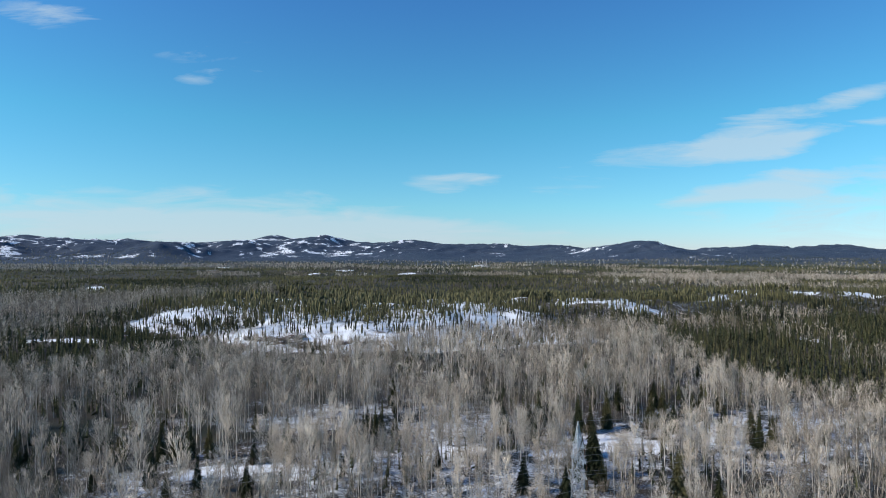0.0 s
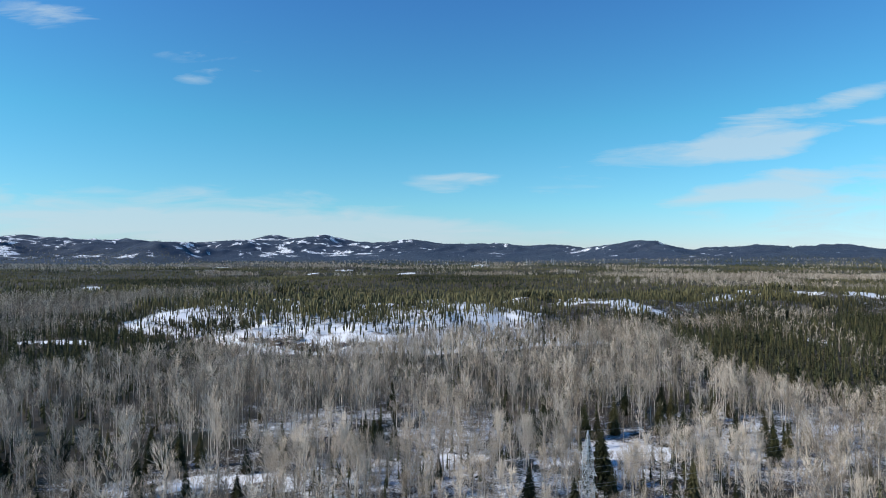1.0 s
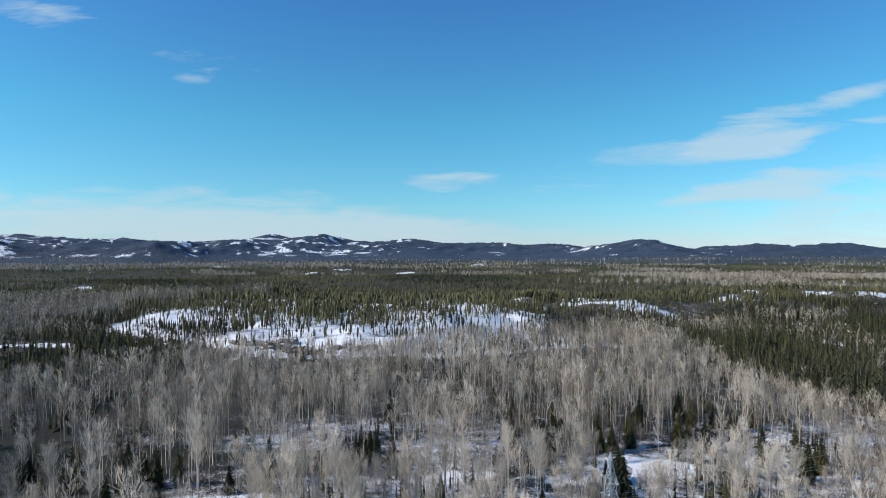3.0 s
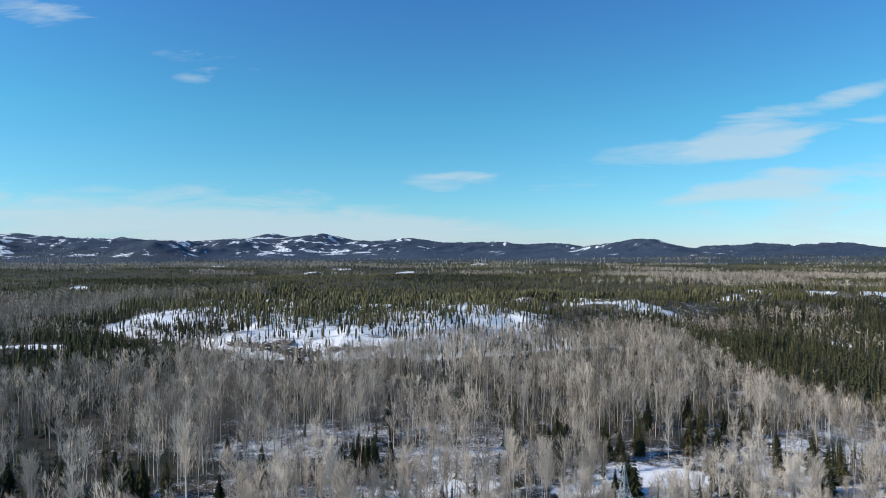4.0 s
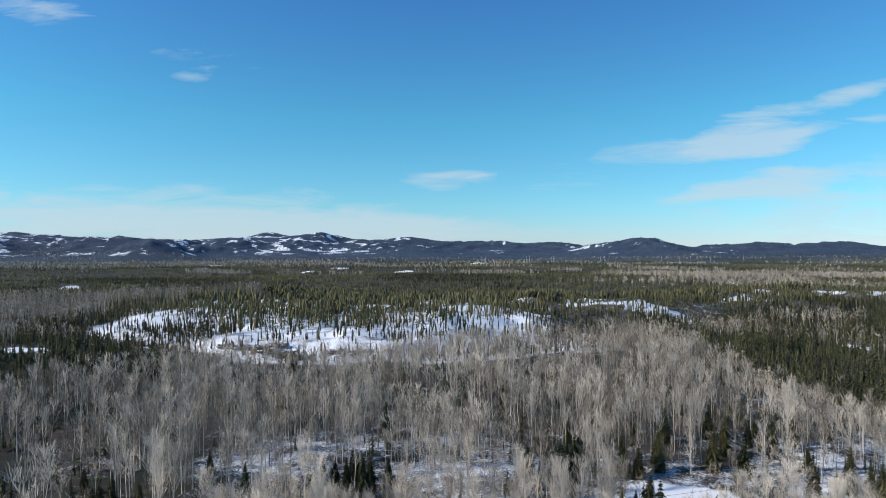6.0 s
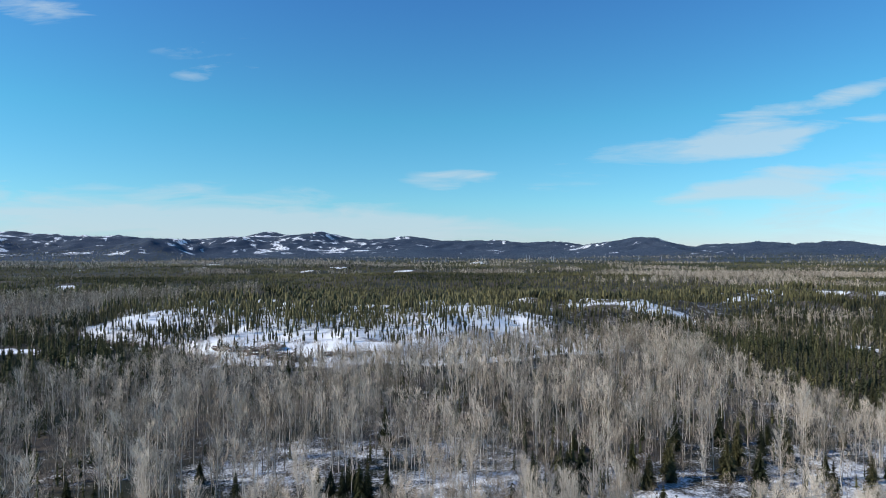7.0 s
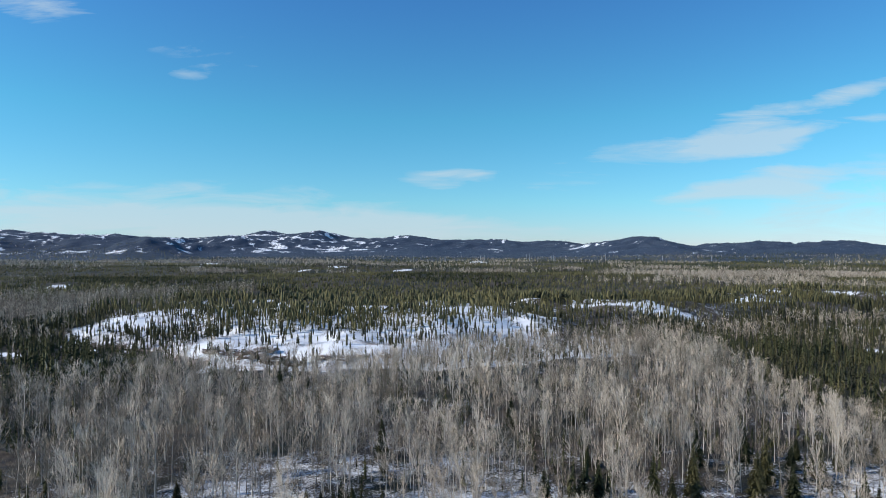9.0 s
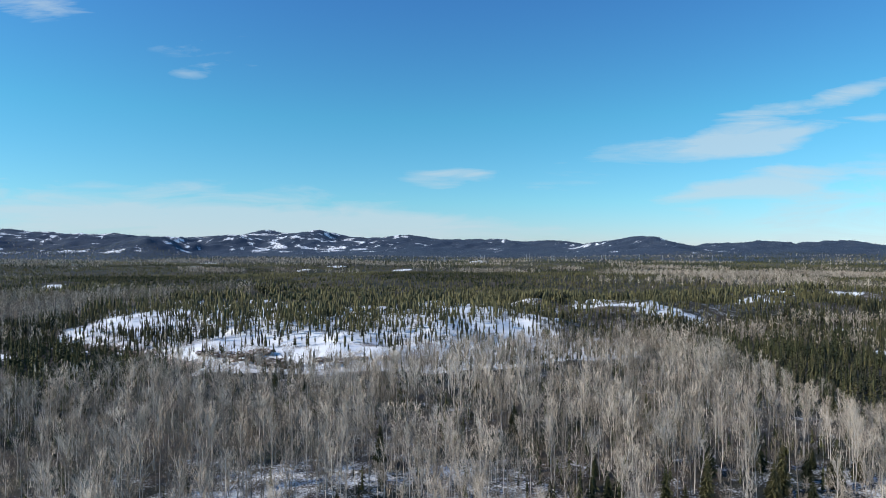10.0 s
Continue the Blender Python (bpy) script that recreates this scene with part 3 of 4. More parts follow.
def round_pine(rng, width, boughs=0, low=0.12, sides=4, far=False):
    """A bushy pine: an uneven crown, broadest below the middle and blunt on top, on a short bare stem."""
    rings = [(low, 0.25), (0.36 + rng.uniform(-0.06, 0.06), 1.0), (0.68 + rng.uniform(-0.06, 0.06), rng.uniform(0.55, 0.85)), (0.9, 0.22)]
    if far:
        rings = rings[:3]
    verts, tris = [], []
    for z, r in rings:
        off = rng.normal(0, width * 0.14, 2)
        w = rng.uniform(0, 6.28) * 0.2 + np.arange(sides) * 2 * math.pi / sides
        rr = width * r * rng.uniform(0.65, 1.25, sides)
        verts.append(np.stack([np.cos(w) * rr + off[0], np.sin(w) * rr + off[1], z + rng.normal(0, 0.035, sides)], -1))
    top = len(rings) * sides
    for k in range(len(rings) - 1):
        for j in range(sides):
            q = (j + 1) % sides
            tris += [(k * sides + j, k * sides + q, k * sides + sides + q), (k * sides + j, k * sides + sides + q, k * sides + sides + j)]
    for j in range(sides):
        tris.append((top - sides + j, top - sides + (j + 1) % sides, top))
    verts = np.concatenate(verts + [np.array([[rng.normal(0, 0.02), rng.normal(0, 0.02), 1.0]])])
    pieces = [(verts, np.array(tris))]
    if not far:
        pieces.append(spikes([[0, 0, -0.05]], [[0, 0, 0.7]], [0.016]))
    if boughs:
        z = rng.uniform(low, 0.92, boughs)
        w = np.arange(boughs) * 2.4 + rng.normal(0, 0.4, boughs)
        L = width * (0.55 + 1.0 * np.sin(math.pi * np.clip((z - low + 0.12) / (1.1 - low), 0, 1))) * rng.uniform(0.7, 1.25, boughs)
        o = np.stack([np.cos(w), np.sin(w), 0 * w], -1)
        up = np.array([[0, 0, 1.0]])
        p0 = up * z[:, None]
        p1 = o * L[:, None] + up * (z + rng.uniform(-0.05, 0.07, boughs))[:, None]
        pieces.append(spikes(p0, p1, 0.012 + 0.22 * L, 3, 0.8, 2))
    return joined(pieces)


def far_bare(rng, n, r, spread=0.2):
    w = rng.uniform(0, 2 * math.pi, n)
    z = rng.uniform(0.3, 0.75, n)
    o = np.stack([np.cos(w), np.sin(w), 0 * w], -1)
    L = spread * rng.uniform(0.5, 1.1, n)
    p0 = np.stack([0 * w, 0 * w, z], -1) + o * L[:, None] * 0.3
    p1 = p0 + o * L[:, None] * 0.8 + np.stack([0 * w, 0 * w, rng.uniform(0.14, 0.32, n)], -1)
    p1[:, 2] = np.minimum(p1[:, 2], 1.0)
    return joined([spikes([[0, 0, -0.03]], [[0, 0, 0.95]], [0.012]), spikes(p0, p1, r * rng.uniform(0.7, 1.4, n), 3, 1.0, 2)])


# ---- where the trees stand ----
def jittered(x0, x1, y0, y1, pitch, rng, spread=0.8):
    gx, gy = np.meshgrid(np.arange(x0, x1, pitch), np.arange(y0, y1, pitch))
    x = gx.ravel() + rng.uniform(-spread, spread, gx.size) * pitch
    y = gy.ravel() + rng.uniform(-spread, spread, gx.size) * pitch
    return x, y


def seen_width(x, y, margin=25):
    """Inside the wedge of land that the flight looks over."""
    return (np.abs(x) < 0.74 * y + margin)


def planted(x, y):
    return np.stack([x, y, height(x, y)], -1)


def two_tone(first, second):
    """One shape out of two, whose faces take the first and the second material."""
    v, t = joined([first, second])
    return v, t, np.repeat(np.array([0, 1], np.int32), [len(first[1]), len(second[1])])


def stuff(name, label, category, shapes, x, y, h, mats, rng, lean=0.0):
    mats = mats if isinstance(mats, list) else [mats]
    v, t, marks, tones = scattered(shapes, planted(x, y), h, rng, lean)
    me = mesh_from(name, v, t, mats[0])
    for extra_mat in mats[1:]:
        me.materials.append(extra_mat)
    me.polygons.foreach_set("material_index", marks.astype(np.int32))
    tone = me.attributes.new("tree_tone", "FLOAT", "POINT")
    tone.data.foreach_set("value", tones.astype(np.float32))
    ob = new(name, me)
    return tagged(ob, label, category, kind="stuff")


# ---- the near forest of bare aspens ----
# the larger spruces that stand among them
SPRUCES = [
    # x, y, height
    (-101, 195, 9), (-84, 185, 11), (-82, 190, 8), (-80, 189, 9), (-77, 189, 11), (-93, 206, 7), (-71, 189, 10), (-54, 196, 8),
    (-49, 196, 11), (-41, 202, 7), (-33, 209, 8), (-30, 210, 7), (-26, 203, 10), (-22, 203, 11), (-20, 203, 11), (-16, 209, 8),
    (-66, 219, 6), (-20, 251, 11), (-66, 315, 13), (33, 212, 13), (29, 210, 12), (27, 210, 9), (21, 215, 10), (47, 216, 13),
    (51, 215, 9), (58, 220, 14), (46, 191, 10), (43, 192, 6), (74, 221, 12), (82, 232, 13), (80, 216, 10), (98, 236, 12),
]
SPRUCES += [
    (91, 203, 11), (101, 204, 12), (105, 198, 11), (150, 274, 14), (93, 240, 9), (69, 245, 11), (65, 283, 12), (21, 280, 10),
    (84, 248, 11), (135, 295, 12), (-120, 175, 11), (-111, 186, 8), (-110, 188, 10), (-98, 184, 7), (-78, 166, 12), (-64, 162, 10),
    (-68, 153, 9), (-93, 150, 9), (-118, 176, 8), (-50, 158, 9), (42, 173, 15), (42, 164, 9), (59, 156, 13), (67, 151, 10),
    (21, 162, 10), (30, 152, 10), (97, 191, 12), (58, 164, 8),
]
rng = np.random.default_rng(7)
near_shapes = [bare_tree(rng, 44, 1050, 0.0012, 0.0076, spread=rng.uniform(0.12, 0.18), crown_from=rng.uniform(0.34, 0.5)) for _ in range(10)]
near_meshes = [(mesh_from("trunk", *a, BARK), mesh_from("crown", *b, TWIG)) for a, b in near_shapes]


def tree_thing(name, meshes, x, y, h, turn, label, category, group, girth=1.0):
    root = new(name)
    root.empty_display_size = 0.5
    for part_name, me in zip(("trunk", "crown"), meshes):
        ob = new(part_name, me)
        ob.parent = root
    root.matrix_basis = Matrix.Translation((x, y, float(height(x, y)))) @ Matrix.Rotation(turn, 4, "Z") @ Matrix.Diagonal((h * girth, h * girth, h, 1))
    return tagged(root, label, category, group)


x, y = jittered(-330, 330, 92, 420, 4.55, rng, 0.55)
keep = seen_width(x, y) & (y < aspen_back(x, y))
thin = np.where(y > row_line(x) + 8, 0.3, 0.8)
dense = thin + (1 - thin) * step(0.36, 0.50, value_noise(x, y, 15, 73, 2))
keep &= rng.uniform(0, 1, len(x)) < dense
keep &= any_patch(x, y, CLEARINGS) < 0.3
for sx, sy, sh in SPRUCES:
    keep &= ~((x > sx - 6.5) & (x < sx + 2.0) & (y < sy + 2.0) & (y > sy - 6))
x, y = x[keep], y[keep]
h = rng.uniform(11.0, 19.5, len(x)) * (0.7 + 0.6 * value_noise(x, y, 60, 71, 2))
h = h * (1 - 0.12 * step(300, 350, y) * (1 - step(-20, 40, x))) * (1 - 0.4 * step(112, 145, x) * step(215, 250, y))
h = np.where(y < row_line(x) + 6, h * rng.uniform(0.7, 1.08, len(x)), h)
# shorter growth in front of the open snow, the tower and the larger spruces
for sx, sy, half, foot in [(a, b, 2.2, 2.6) for a, b, c in SPRUCES] + [(c[0], c[1], c[2] * 0.6, 1.0) for c in CLEARINGS[:2]] + [(31.5, 145, 2.5, 1.0)]:
    ahead = sy - y
    beside = np.abs(x - sx * (1 - ahead / max(sy - 20, 1)))
    low = (ahead > 0) & (ahead < 26) & (beside < half)
    h = np.where(low, np.minimum(h, np.maximum(3.5, foot + 0.29 * ahead)), h)
order = np.argsort(np.abs(y - 175) + 0.25 * np.abs(x))
single = np.zeros(len(x), bool)
single[order[:300]] = True
for k in np.nonzero(single)[0]:
    tree_thing("aspen_tree", near_meshes[int(rng.integers(0, 10))], x[k], y[k], h[k], rng.uniform(0, 6.28),
               "leafless pale-barked aspen standing in snow", "tree", "bare aspens", rng.uniform(0.85, 1.15))
back = ~single & (y > 265)
mid = ~single & ~back
mid_shapes = [two_tone(*bare_tree(rng, 26, 350, 0.0021, 0.0076, rng.uniform(0.34, 0.5), rng.uniform(0.12, 0.18), 3)) for _ in range(14)]
stuff("aspen_stand", "stand of leafless grey aspens with pale trunks", "trees", mid_shapes, x[mid], y[mid], h[mid], [BARK, TWIG], rng, 0.03)
back_shapes = [two_tone(*bare_tree(rng, 22, 330, 0.0025, 0.0076, rng.uniform(0.32, 0.48), rng.uniform(0.13, 0.19), 3)) for _ in range(12)]
stuff("aspen_wood", "far part of the leafless grey aspen wood", "trees", back_shapes, x[back], y[back], h[back], [BARK, TWIG], rng, 0.03)

# low brown brush and saplings between the trees
x, y = jittered(-230, 230, 100, 300, 3.1, rng)
keep = seen_width(x, y) & (rng.uniform(0, 1, len(x)) < np.where(np.abs(y - row_line(x) + 25) < 40, 0.85, 0.35))
keep &= rng.uniform(0, 1, len(x)) > 0.8 * any_patch(x, y, CLEARINGS)
x, y = x[keep], y[keep]
brush_shapes = [far_bare(rng, 12, 0.011, 0.34) for _ in range(6)]
stuff("brush", "low leafless brown brush and saplings in snow", "shrubs", brush_shapes, x, y, rng.uniform(1.4, 5.0, len(x)), SHRUB, rng, 0.05)

# ---- spruces among the aspens ----
spruce_shapes = [spruce(rng, 27, 11, 2, rng.uniform(0.22, 0.28), 0.03, 0.32) for _ in range(6)]
spruce_meshes = [(mesh_from("trunk", *a, DARK_BARK), mesh_from("foliage", *b, NEEDLE)) for a, b in spruce_shapes]
extra = 40
ex, ey = rng.uniform(-170, 150, extra * 4), rng.uniform(120, 330, extra * 4)
keep = seen_width(ex, ey, 5) & (ey < aspen_back(ex, ey) - 3) & (any_patch(ex, ey, CLEARINGS) < 0.2)
ex, ey = ex[keep][:extra], ey[keep][:extra]
rows = [(a, b, c * 1.06) for a, b, c in SPRUCES] + [(a, b, c) for a, b, c in zip(ex, ey, rng.uniform(4, 9.5, len(ex)))]
olive_meshes = [(mesh_from("trunk", *a, DARK_BARK), mesh_from("foliage", *b, PINE)) for a, b in spruce_shapes[:3]]
for a, b, c in rows:
    if rng.uniform() < (0.45 if a > 70 else 0.15):
        tree_thing("spruce_tree", olive_meshes[int(rng.integers(0, 3))], a, b, c, rng.uniform(0, 6.28),
                   "olive-green conifer with full boughs in snow", "tree", "spruces among the aspens", rng.uniform(0.85, 1.15))
    else:
        tree_thing("spruce_tree", spruce_meshes[int(rng.integers(0, 6))], a, b, c, rng.uniform(0, 6.28),
                   "dark green spruce with drooping boughs in snow", "tree", "spruces among the aspens", rng.uniform(0.85, 1.2))

# ---- conifers of the middle distance ----
slim_conifers = [small_conifer(rng, 15, rng.uniform(0.16, 0.25), rng.uniform(0.03, 0.14)) for _ in range(12)]
conifers = [round_pine(rng, rng.uniform(0.065, 0.105), 16, rng.uniform(0.12, 0.34), 3) for _ in range(10)] + [small_conifer(rng, 18, rng.uniform(0.14, 0.22), rng.uniform(0.10, 0.34)) for _ in range(6)]
x, y = jittered(-260, 200, 165, 380, 4.2, rng)
keep = seen_width(x, y) & (y < aspen_back(x, y)) & (rng.uniform(0, 1, len(x)) < 0.75 * step(0.44, 0.62, value_noise(x, y, 24, 77, 3)) + 0.45 * step(0, 25, y - row_line(x)) * (1 - step(0.32, 0.42, value_noise(x, y, 15, 73, 2))))
keep &= any_patch(x, y, CLEARINGS) < 0.2
keep &= (rng.uniform(0, 1, len(x)) < 0.4) | (y < 210) | (y > 258) | (x < -135) | (x > 25)
x, y = x[keep], y[keep]
stuff("spruce_understory", "young dark spruces under the bare aspens", "trees", slim_conifers, x, y, rng.uniform(3.0, 8.0, len(x)), NEEDLE, rng, 0.02)

x, y = jittered(-560, 560, 195, 560, 3.4, rng)
keep = seen_width(x, y) & (y > aspen_back(x, y) - 3) & (slope_open(x, y) < 0.15) & (any_patch(x, y, CLEARINGS + GREY_STANDS) < 0.25)
front = np.interp(x, FRONT_X, FRONT_Y)
keep &= y < front + 30
keep &= (x < -126) | (x > 125) | (rng.uniform(0, 1, len(x)) < 0.08)
x, y = x[keep], y[keep]
mixed = rng.uniform(0, 1, len(x)) < 0.3 * step(0.55, 0.72, value_noise(x, y, 45, 85, 3)) + 0.35 * (1 - step(-260, -190, x)) * step(300, 350, y)
grey_x, grey_y = x[mixed], y[mixed]
x, y = x[~mixed], y[~mixed]
olive = rng.uniform(0, 1, len(x)) < 0.12 + 0.2 * step(60, 140, x) + 0.4 * step(100, 170, x) * step(0.4, 0.6, value_noise(x, y, 30, 89, 3))
stuff("mixed_pine_wood", "olive-green pines among the dark spruces", "trees", slim_conifers, x[olive], y[olive],
      rng.uniform(4, 9.5, int(olive.sum())), PINE, rng, 0.015)
x, y = x[~olive], y[~olive]
stuff("spruce_wood", "dense dark spruce wood below the snowy rise", "trees", slim_conifers, x, y,
      (4 + 7.5 * rng.uniform(0, 1, len(x)) ** 1.4) * (0.75 + 0.5 * value_noise(x, y, 40, 81, 2)) * (1 - 0.35 * step(-45, -15, y - np.interp(x, FRONT_X, FRONT_Y)) * step(-240, -220, x) * (1 - step(-130, -110, x))), NEEDLE, rng, 0.01)

x, y = jittered(-620, 640, 360, 760, 2.95, rng)
front = np.interp(x, FRONT_X, FRONT_Y)
sparse = slope_open(x, y)
keep = seen_width(x, y) & (y > np.where((x > -40) & (x < 110), aspen_back(x, y) - 5, front - 6)) & (any_patch(x, y, GREY_STANDS) < 0.3)
clear = any_patch(x, y, CLEARINGS)
clump = step(0.40, 0.62, value_noise(x * 0.7, y * 0.8, 16, 43, 2))
sparse = np.maximum(sparse, 0.25 * bare_face(x, y))
keep &= rng.uniform(0, 1, len(x)) < (1 - 0.84 * sparse) * (0.3 + 0.9 * clump) * np.where(x > -30, 1.1, 1.0) * (1 - np.where(y < 600, 0.52, 0.72) * clear) * np.where(y > front + 110, 0.6, 1.0)
x, y = x[keep], y[keep]
h = (2.6 + 6.4 * rng.uniform(0, 1, len(x))) * (0.75 + 0.5 * value_noise(x, y, 50, 83, 2))
far_shapes = [far_conifer(rng, 3, rng.uniform(0.24, 0.38)) for _ in range(5)]
pine_shapes = [round_pine(rng, rng.uniform(0.12, 0.18), 0, rng.uniform(0.02, 0.1), 3, True) for _ in range(9)] + far_shapes[:3]
near = y < np.interp(x, FRONT_X, FRONT_Y) + 110
inner_shapes = [round_pine(rng, rng.uniform(0.075, 0.12), 9, rng.uniform(0.1, 0.28), 3) for _ in range(10)] + slim_conifers[:4]
edge = near & (y < np.interp(x, FRONT_X, FRONT_Y) + 45)
inner = near & ~edge
stuff("rise_pines", "olive-green pines scattered along a snowy rock rise", "trees", conifers, x[edge], y[edge], h[edge], PINE, rng, 0.015)
stuff("pine_wood", "olive-green pine wood on a snowy rocky rise", "trees", inner_shapes, x[inner], y[inner], h[inner], PINE, rng, 0.015)
stuff("plateau_wood", "olive-green pine wood on the high ground", "trees", pine_shapes, x[~near], y[~near], h[~near] * 1.05, PINE, rng, 0.015)

# ---- the wide wooded plain ----
xs, ys = [], []
for y0, y1, pitch in ((750, 1100, 5.8), (1100, 1600, 8.6), (1600, 2250, 11.5), (2250, 2800, 16.0)):
    a, b = jittered(-0.78 * y1, 0.78 * y1, y0, y1, pitch, rng)
    k = seen_width(a, b)
    xs.append(a[k]); ys.append(b[k])
x, y = np.concatenate(xs), np.concatenate(ys)
keep = (any_patch(x, y, GREY_STANDS) < 0.35) & (rng.uniform(0, 1, len(x)) > 0.55 * any_patch(x, y, CLEARINGS))
x, y = x[keep], y[keep]
mixed = rng.uniform(0, 1, len(x)) < 0.5 * step(0.6, 0.72, value_noise(x * 0.5, y * 1.5, 120, 87, 3))
grey_x, grey_y = np.append(grey_x, x[mixed]), np.append(grey_y, y[mixed])
x, y = x[~mixed], y[~mixed]
h = rng.uniform(3.0, 6.0, len(x)) * (0.7 + 0.6 * value_noise(x, y, 90, 91, 3))
dark = value_noise(x, y, 220, 95, 3) + 0.12 * step(900, 1700, y) + rng.normal(0, 0.05, len(x)) > 0.62
remote = y > 1550
hill_shapes = [far_conifer(rng, 3, rng.uniform(0.17, 0.26), 1) for _ in range(4)]
stuff("remote_pine_wood", "olive-green pine forest far out on the plain", "trees", hill_shapes, x[remote & ~dark], y[remote & ~dark], h[remote & ~dark] * 1.1, PINE, rng, 0.01)
stuff("remote_spruce_wood", "dark spruce forest far out on the plain", "trees", hill_shapes, x[remote & dark], y[remote & dark], h[remote & dark] * 1.2, NEEDLE, rng, 0.01)
x, y, h, dark = x[~remote], y[~remote], h[~remote], dark[~remote]
stuff("plain_pine_wood", "olive-green pine forest on the wide plain", "trees", pine_shapes, x[~dark], y[~dark], h[~dark], PINE, rng, 0.01)
stuff("plain_spruce_wood", "dark green spruce forest on the wide plain", "trees", far_shapes, x[dark], y[dark], h[dark] * 1.1, NEEDLE, rng, 0.01)

xs, ys = [grey_x], [grey_y]
for o in GREY_STANDS:
    pitch = 3.6 if o[1] < 800 else (4.9 if o[1] < 1400 else 13.0)
    a, b = jittered(o[0] - o[2] * 1.3, o[0] + o[2] * 1.3, o[1] - o[3] * 2.0, o[1] + o[3] * 2.0, pitch, rng)
    k = (patch(a, b, *o) > 0.3) & seen_width(a, b)
    xs.append(a[k]); ys.append(b[k])
x, y = np.concatenate(xs), np.concatenate(ys)
h = rng.uniform(8, 14, len(x))
grey_shapes = [joined(list(bare_tree(rng, 8, 46, 0.0105, 0.008, rng.uniform(0.24, 0.40), rng.uniform(0.15, 0.20), 3))) for _ in range(12)]
thin_shapes = [far_bare(rng, 12, 0.018, 0.25) for _ in range(8)]
near = y < 850
stuff("grey_aspen_stand", "stands of leafless grey aspens beyond the rise", "trees", grey_shapes, x[near], y[near], h[near], TWIG, rng, 0.02)
stuff("far_aspen_stand", "distant stands of leafless grey aspens on the plain", "trees", thin_shapes, x[~near], y[~near], h[~near], TWIG, rng, 0.02)

# ---- woods on the hills ----
x, y = jittered(-3400, 3300, 2500, 4500, 12.0, rng)
keep = (np.abs(x) < 0.76 * y) & (np.hypot(x, y) > 2500) & (rng.uniform(0, 1, len(x)) > 0.15 + 0.9 * hill_crags(x, y))
x, y = x[keep], y[keep]
bare = rng.uniform(0, 1, len(x)) < 0.25 + 0.5 * step(0.5, 0.65, value_noise(x, y, 200, 97, 3))
stuff("hill_aspens", "grey leafless woods on distant rocky hills, blued as by haze", "trees", hill_shapes, x[bare], y[bare], rng.uniform(3, 5.5, int(bare.sum())), HAZED_GREY, rng)
x, y = x[~bare], y[~bare]
stuff("hill_wood", "dark conifer woods on distant rocky hills, coloured blue as by haze", "trees", hill_shapes, x, y, rng.uniform(3, 6, len(x)), HAZED_NEEDLE, rng)


# ---- power line ----
def steel_material():
    m, t, b = material("galvanised_steel", 0.5)
    place = world_place(t)
    n = noise_node(t, 1.2, 4.0, 0.6, place)
    t.links.new(ramp_node(t, n, [(0.3, (0.33, 0.37, 0.40)), (0.7, (0.55, 0.59, 0.62))]), b.inputs["Base Color"])
    b.inputs["Metallic"].default_value = 0.35
    return m


def plain_material(name, dark, light, rough, scale=2.0):
    m, t, b = material(name, rough)
    n = noise_node(t, scale, 4.0, 0.6, world_place(t))
    t.links.new(ramp_node(t, n, [(0.3, dark), (0.7, light)]), b.inputs["Base Color"])
    return m


STEEL = steel_material()
CABLE = plain_material("weathered_aluminium", (0.20, 0.21, 0.22), (0.34, 0.35, 0.36), 0.5)
CERAMIC = plain_material("brown_glazed_ceramic", (0.10, 0.06, 0.045), (0.17, 0.11, 0.085), 0.25)


def part(name, pieces, mat, parent, label=""):
    ob = new(name, mesh_from(name, *joined(pieces), mat))
    ob.parent = parent
    return tagged(ob, label) if label else ob


# half width of the tower's body at each height above the ground
TOWER_LEVELS = [(0.0, 1.45), (3.0, 1.3), (5.8, 1.16), (8.4, 1.05), (10.8, 0.96), (13.0, 0.9), (15.2, 0.84), (17.4, 0.78), (19.2, 0.55), (21.2, 0.3), (23.2, 0.05)]
ARM_LEVELS = [(10.8, 2.6), (14.2, 2.3), (17.6, 1.7)]
LINE_TURN = 23.5      # degrees by which the line runs away from +x


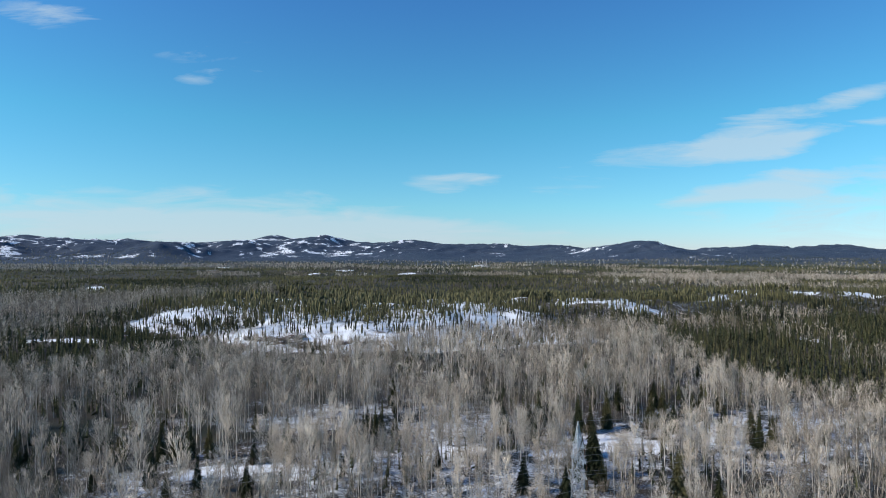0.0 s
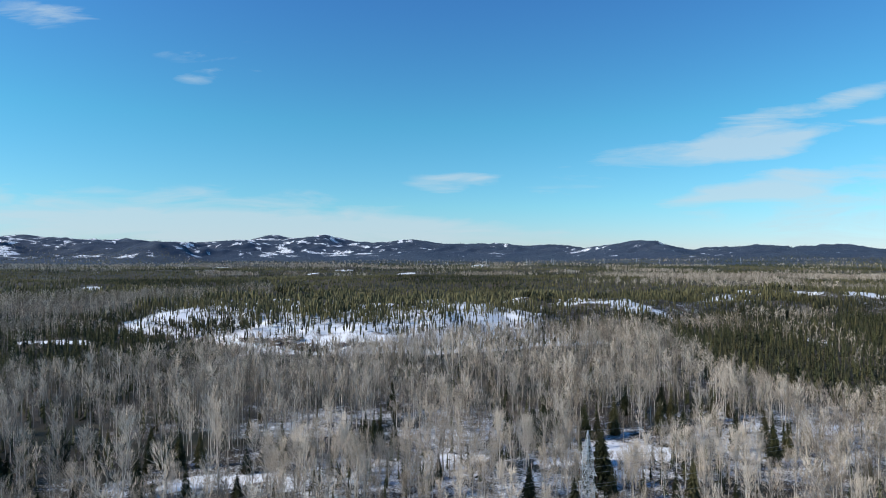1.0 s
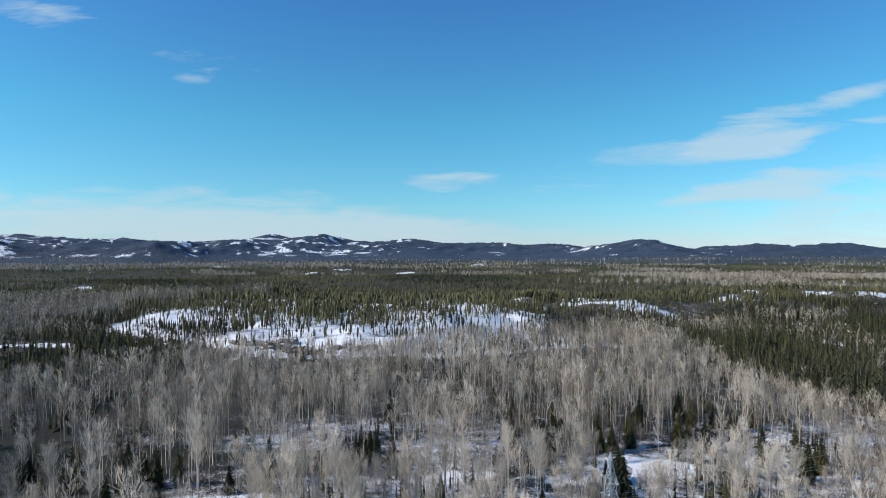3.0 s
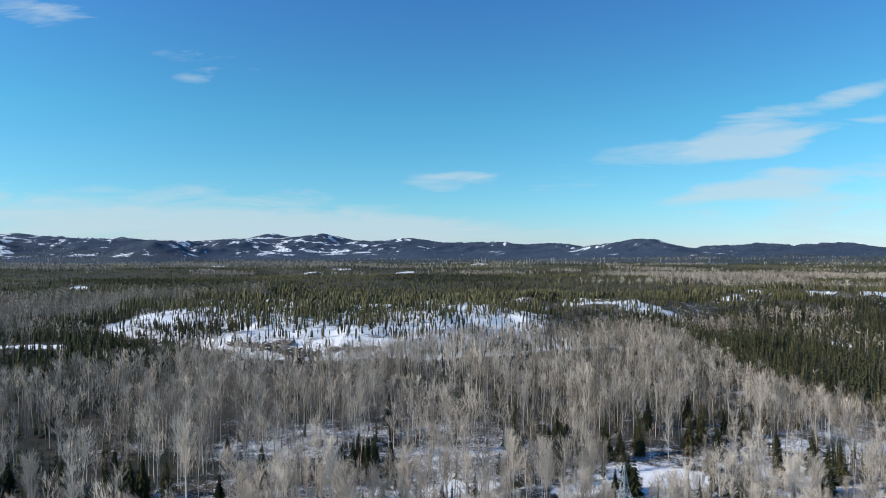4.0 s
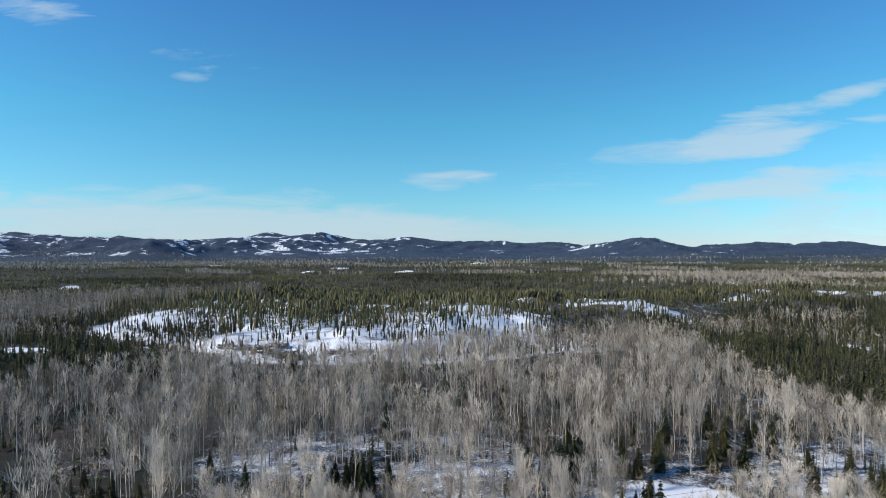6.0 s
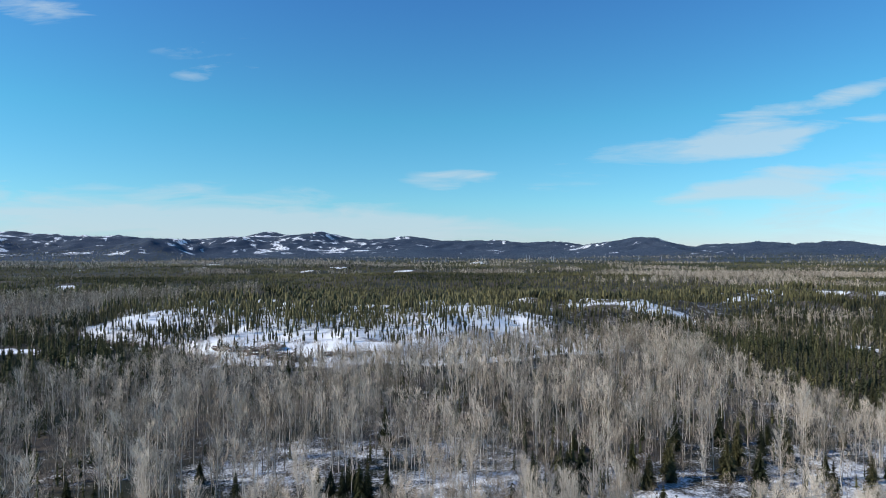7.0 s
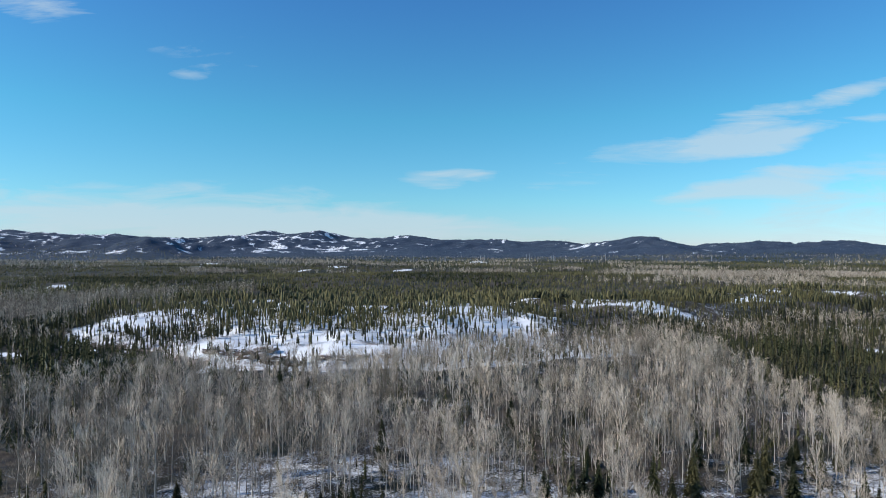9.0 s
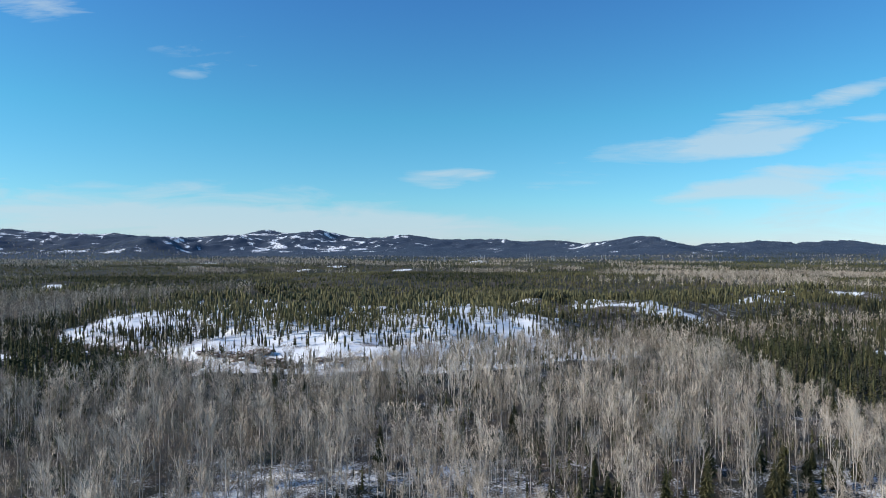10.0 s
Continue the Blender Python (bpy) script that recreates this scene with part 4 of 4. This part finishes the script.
def transmission_tower():
    root = new("transmission_tower")
    corners = [(1, 1), (-1, 1), (-1, -1), (1, -1)]
    for cx, cy in corners:
        p = np.array([(cx * w, cy * w, z - (0.4 if z == 0 else 0)) for z, w in TOWER_LEVELS])
        part("leg", [tubes(p[:-1], p[1:], 0.085, 0.085, 4)], STEEL, root)
    for k in range(4):
        (ax, ay), (bx, by) = corners[k], corners[(k + 1) % 4]
        p0, p1 = [], []
        for (z0, w0), (z1, w1) in zip(TOWER_LEVELS[:-1], TOWER_LEVELS[1:]):
            a0, b0 = (ax * w0, ay * w0, z0), (bx * w0, by * w0, z0)
            a1, b1 = (ax * w1, ay * w1, z1), (bx * w1, by * w1, z1)
            p0 += [a0, b0, a1]
            p1 += [b1, a1, b1]
        part("lattice_face", [tubes(p0, p1, 0.05, 0.05, 4)], STEEL, root)
    for z, reach in ARM_LEVELS:
        w = float(np.interp(z, [l[0] for l in TOWER_LEVELS], [l[1] for l in TOWER_LEVELS]))
        for side in (1, -1):
            tip = (0, side * (reach + w), z)
            base = [(w, side * w, z), (-w, side * w, z), (w * 0.9, side * w * 0.9, z + 1.0), (-w * 0.9, side * w * 0.9, z + 1.0)]
            mids = [tuple((np.array(q) + np.array(tip)) / 2) for q in base]
            arm = part("crossarm", [tubes(base + [mids[0], mids[2], base[0]], [tip] * 4 + [mids[1], mids[3], mids[1]], 0.055, 0.05, 4)], STEEL, root)
            n = 7
            zs = np.arange(n) * 0.2
            discs = [tubes([(0, tip[1], z - 0.15 - q) for q in zs], [(0, tip[1], z - 0.27 - q) for q in zs], 0.13, 0.05, 6),
                     tubes([(0, tip[1], z)], [(0, tip[1], z - 1.6)], 0.02, 0.02, 4)]
            part("insulator", discs, CERAMIC, arm, "string of brown ceramic insulator discs")
    return tagged(root, "galvanised steel lattice transmission tower among bare trees", "power tower", "transmission towers")


def on_ground(x, y, turn, scale=1.0):
    return Matrix.Translation((x, y, float(height(x, y)))) @ Matrix.Rotation(radians(turn), 4, "Z") @ Matrix.Scale(scale, 4)


tower = transmission_tower()
TOWER_XY = (31.5, 145.0)
SPAN = 185.0
tower.matrix_basis = on_ground(*TOWER_XY, LINE_TURN)
line_dir = np.array([math.cos(radians(LINE_TURN)), math.sin(radians(LINE_TURN))])
stops = [np.array(TOWER_XY) + line_dir * SPAN * k for k in (-1, 0, 1)]
for q in (stops[0], stops[2]):
    copy_thing(tower, on_ground(q[0], q[1], LINE_TURN))


def cable(z, side, reach):
    across = np.array([-line_dir[1], line_dir[0]]) * side * reach
    pts = []
    for a, b in zip(stops[:-1], stops[1:]):
        za, zb = float(height(*a)) + z, float(height(*b)) + z
        for s in np.linspace(0, 1, 25)[:-1]:
            p = a + (b - a) * s + across
            pts.append((p[0], p[1], za + (zb - za) * s - 4 * 3.2 * s * (1 - s)))
    p = stops[-1] + across
    pts.append((p[0], p[1], float(height(*stops[-1])) + z))
    pts = np.array(pts)
    ob = new("power_line", mesh_from("power_line", *tubes(pts[:-1], pts[1:], 0.028, 0.028, 4), CABLE))
    tagged(ob, "sagging bare aluminium power line strung between steel towers", "cable", "power lines")


for z, reach in ARM_LEVELS:
    w = float(np.interp(z, [l[0] for l in TOWER_LEVELS], [l[1] for l in TOWER_LEVELS]))
    for side in (1, -1):
        cable(z - 1.6, side, reach + w)
cable(23.2, 1, 0.0)

# the far line below the hills
for far_x, far_y, size in ((-90, 2210, 1.0), (18, 2190, 1.05), (140, 2200, 1.0), (156, 2230, 1.0), (297, 2200, 1.1), (312, 2230, 1.05),
                           (388, 2220, 1.0), (400, 2250, 1.0), (565, 2240, 1.0), (585, 2260, 1.0), (700, 2250, 1.0), (790, 2270, 1.0), (970, 2280, 1.0), (1100, 2300, 1.0)):
    ob = copy_thing(tower, on_ground(far_x, far_y, 4.0, size))
    tagged(ob, "distant steel lattice tower standing above the forest", "power tower", "transmission towers")


# ---- bedrock ledges on the snowy rise ----
def rock_material():
    m, t, b = material("weathered_granite", 0.9)
    place = world_place(t)
    n1 = noise_node(t, 0.5, 6.0, 0.7, place)
    n2 = noise_node(t, 3.5, 4.0, 0.6, place)
    base = ramp_node(t, n1, [(0.3, (0.06, 0.045, 0.037)), (0.5, (0.19, 0.135, 0.11)), (0.68, (0.34, 0.255, 0.21))])
    normal = t.nodes.new("ShaderNodeSeparateXYZ")
    geo = t.nodes.new("ShaderNodeNewGeometry")
    t.links.new(geo.outputs["Normal"], normal.inputs[0])
    lying = calc(t, "ADD", calc(t, "MULTIPLY", calc(t, "SUBTRACT", normal.outputs[2], 0.80), 8.0), calc(t, "MULTIPLY", calc(t, "SUBTRACT", n2, 0.5), 4.0), True)
    t.links.new(mix_node(t, lying, base, (0.84, 0.86, 0.9)), b.inputs["Base Color"])
    bump = t.nodes.new("ShaderNodeBump")
    bump.inputs["Strength"].default_value = 0.8
    bump.inputs["Distance"].default_value = 0.3
    t.links.new(n2, bump.inputs["Height"])
    t.links.new(bump.outputs[0], b.inputs["Normal"])
    return m


ROCK = rock_material()


def rock_ledge(x, y, length, depth, tall, turn, seed):
    """A rounded, fractured slab of bedrock that breaks out of the slope."""
    bm = bmesh.new()
    bmesh.ops.create_icosphere(bm, subdivisions=4, radius=1.0)
    shift = Vector((seed * 3.7, seed * 1.9, seed * 7.3))
    for v in bm.verts:
        p = v.co.copy()
        n1 = noise.fractal(p * 1.9 + shift, 1.0, 2.0, 5)
        n2 = noise.cell(p * 2.6 + shift)
        s = 1 + 0.42 * n1 + 0.22 * n2
        v.co = Vector((p.x * s * length, p.y * s * depth, max(p.z * 1.5, -1) * s * tall * 0.7))
        v.co.z = min(v.co.z, tall * (0.5 + 0.45 * n1))
    me = bpy.data.meshes.new("rock_ledge")
    bm.to_mesh(me)
    bm.free()
    me.materials.append(ROCK)
    ob = new("rock_ledge", me)
    ob.matrix_basis = Matrix.Translation((x, y, float(height(x, y)) + tall * 0.25)) @ Matrix.Rotation(radians(turn), 4, "Z")
    tagged(ob, "brown weathered granite ledge breaking out of snow", "rock", "bedrock ledges")


for k, row in enumerate(((-100, 388, 7, 4, 3.0, -6), (-88, 386, 6, 3.5, 3.2, 8), (-112, 391, 5, 3, 2.0, 0), (-76, 385, 5.5, 3, 2.2, 12), (-94, 396, 5, 3, 2.0, 0),
                         (-122, 394, 4.5, 2.5, 1.7, -10), (-50, 386, 5, 2.5, 1.8, 6), (-42, 388, 3.5, 2, 1.4, 0), (-62, 387, 4, 2.5, 1.5, 0), (-30, 391, 4, 2, 1.2, 5),
                         (-10, 396, 4, 2.2, 1.3, 5), (8, 400, 3, 2, 1.2, 0), (-205, 412, 6, 3, 1.5, -15), (-190, 405, 4, 2.5, 1.4, -10), (-175, 410, 4, 2, 1.2, 0))):
    rock_ledge(*row, k + 1)
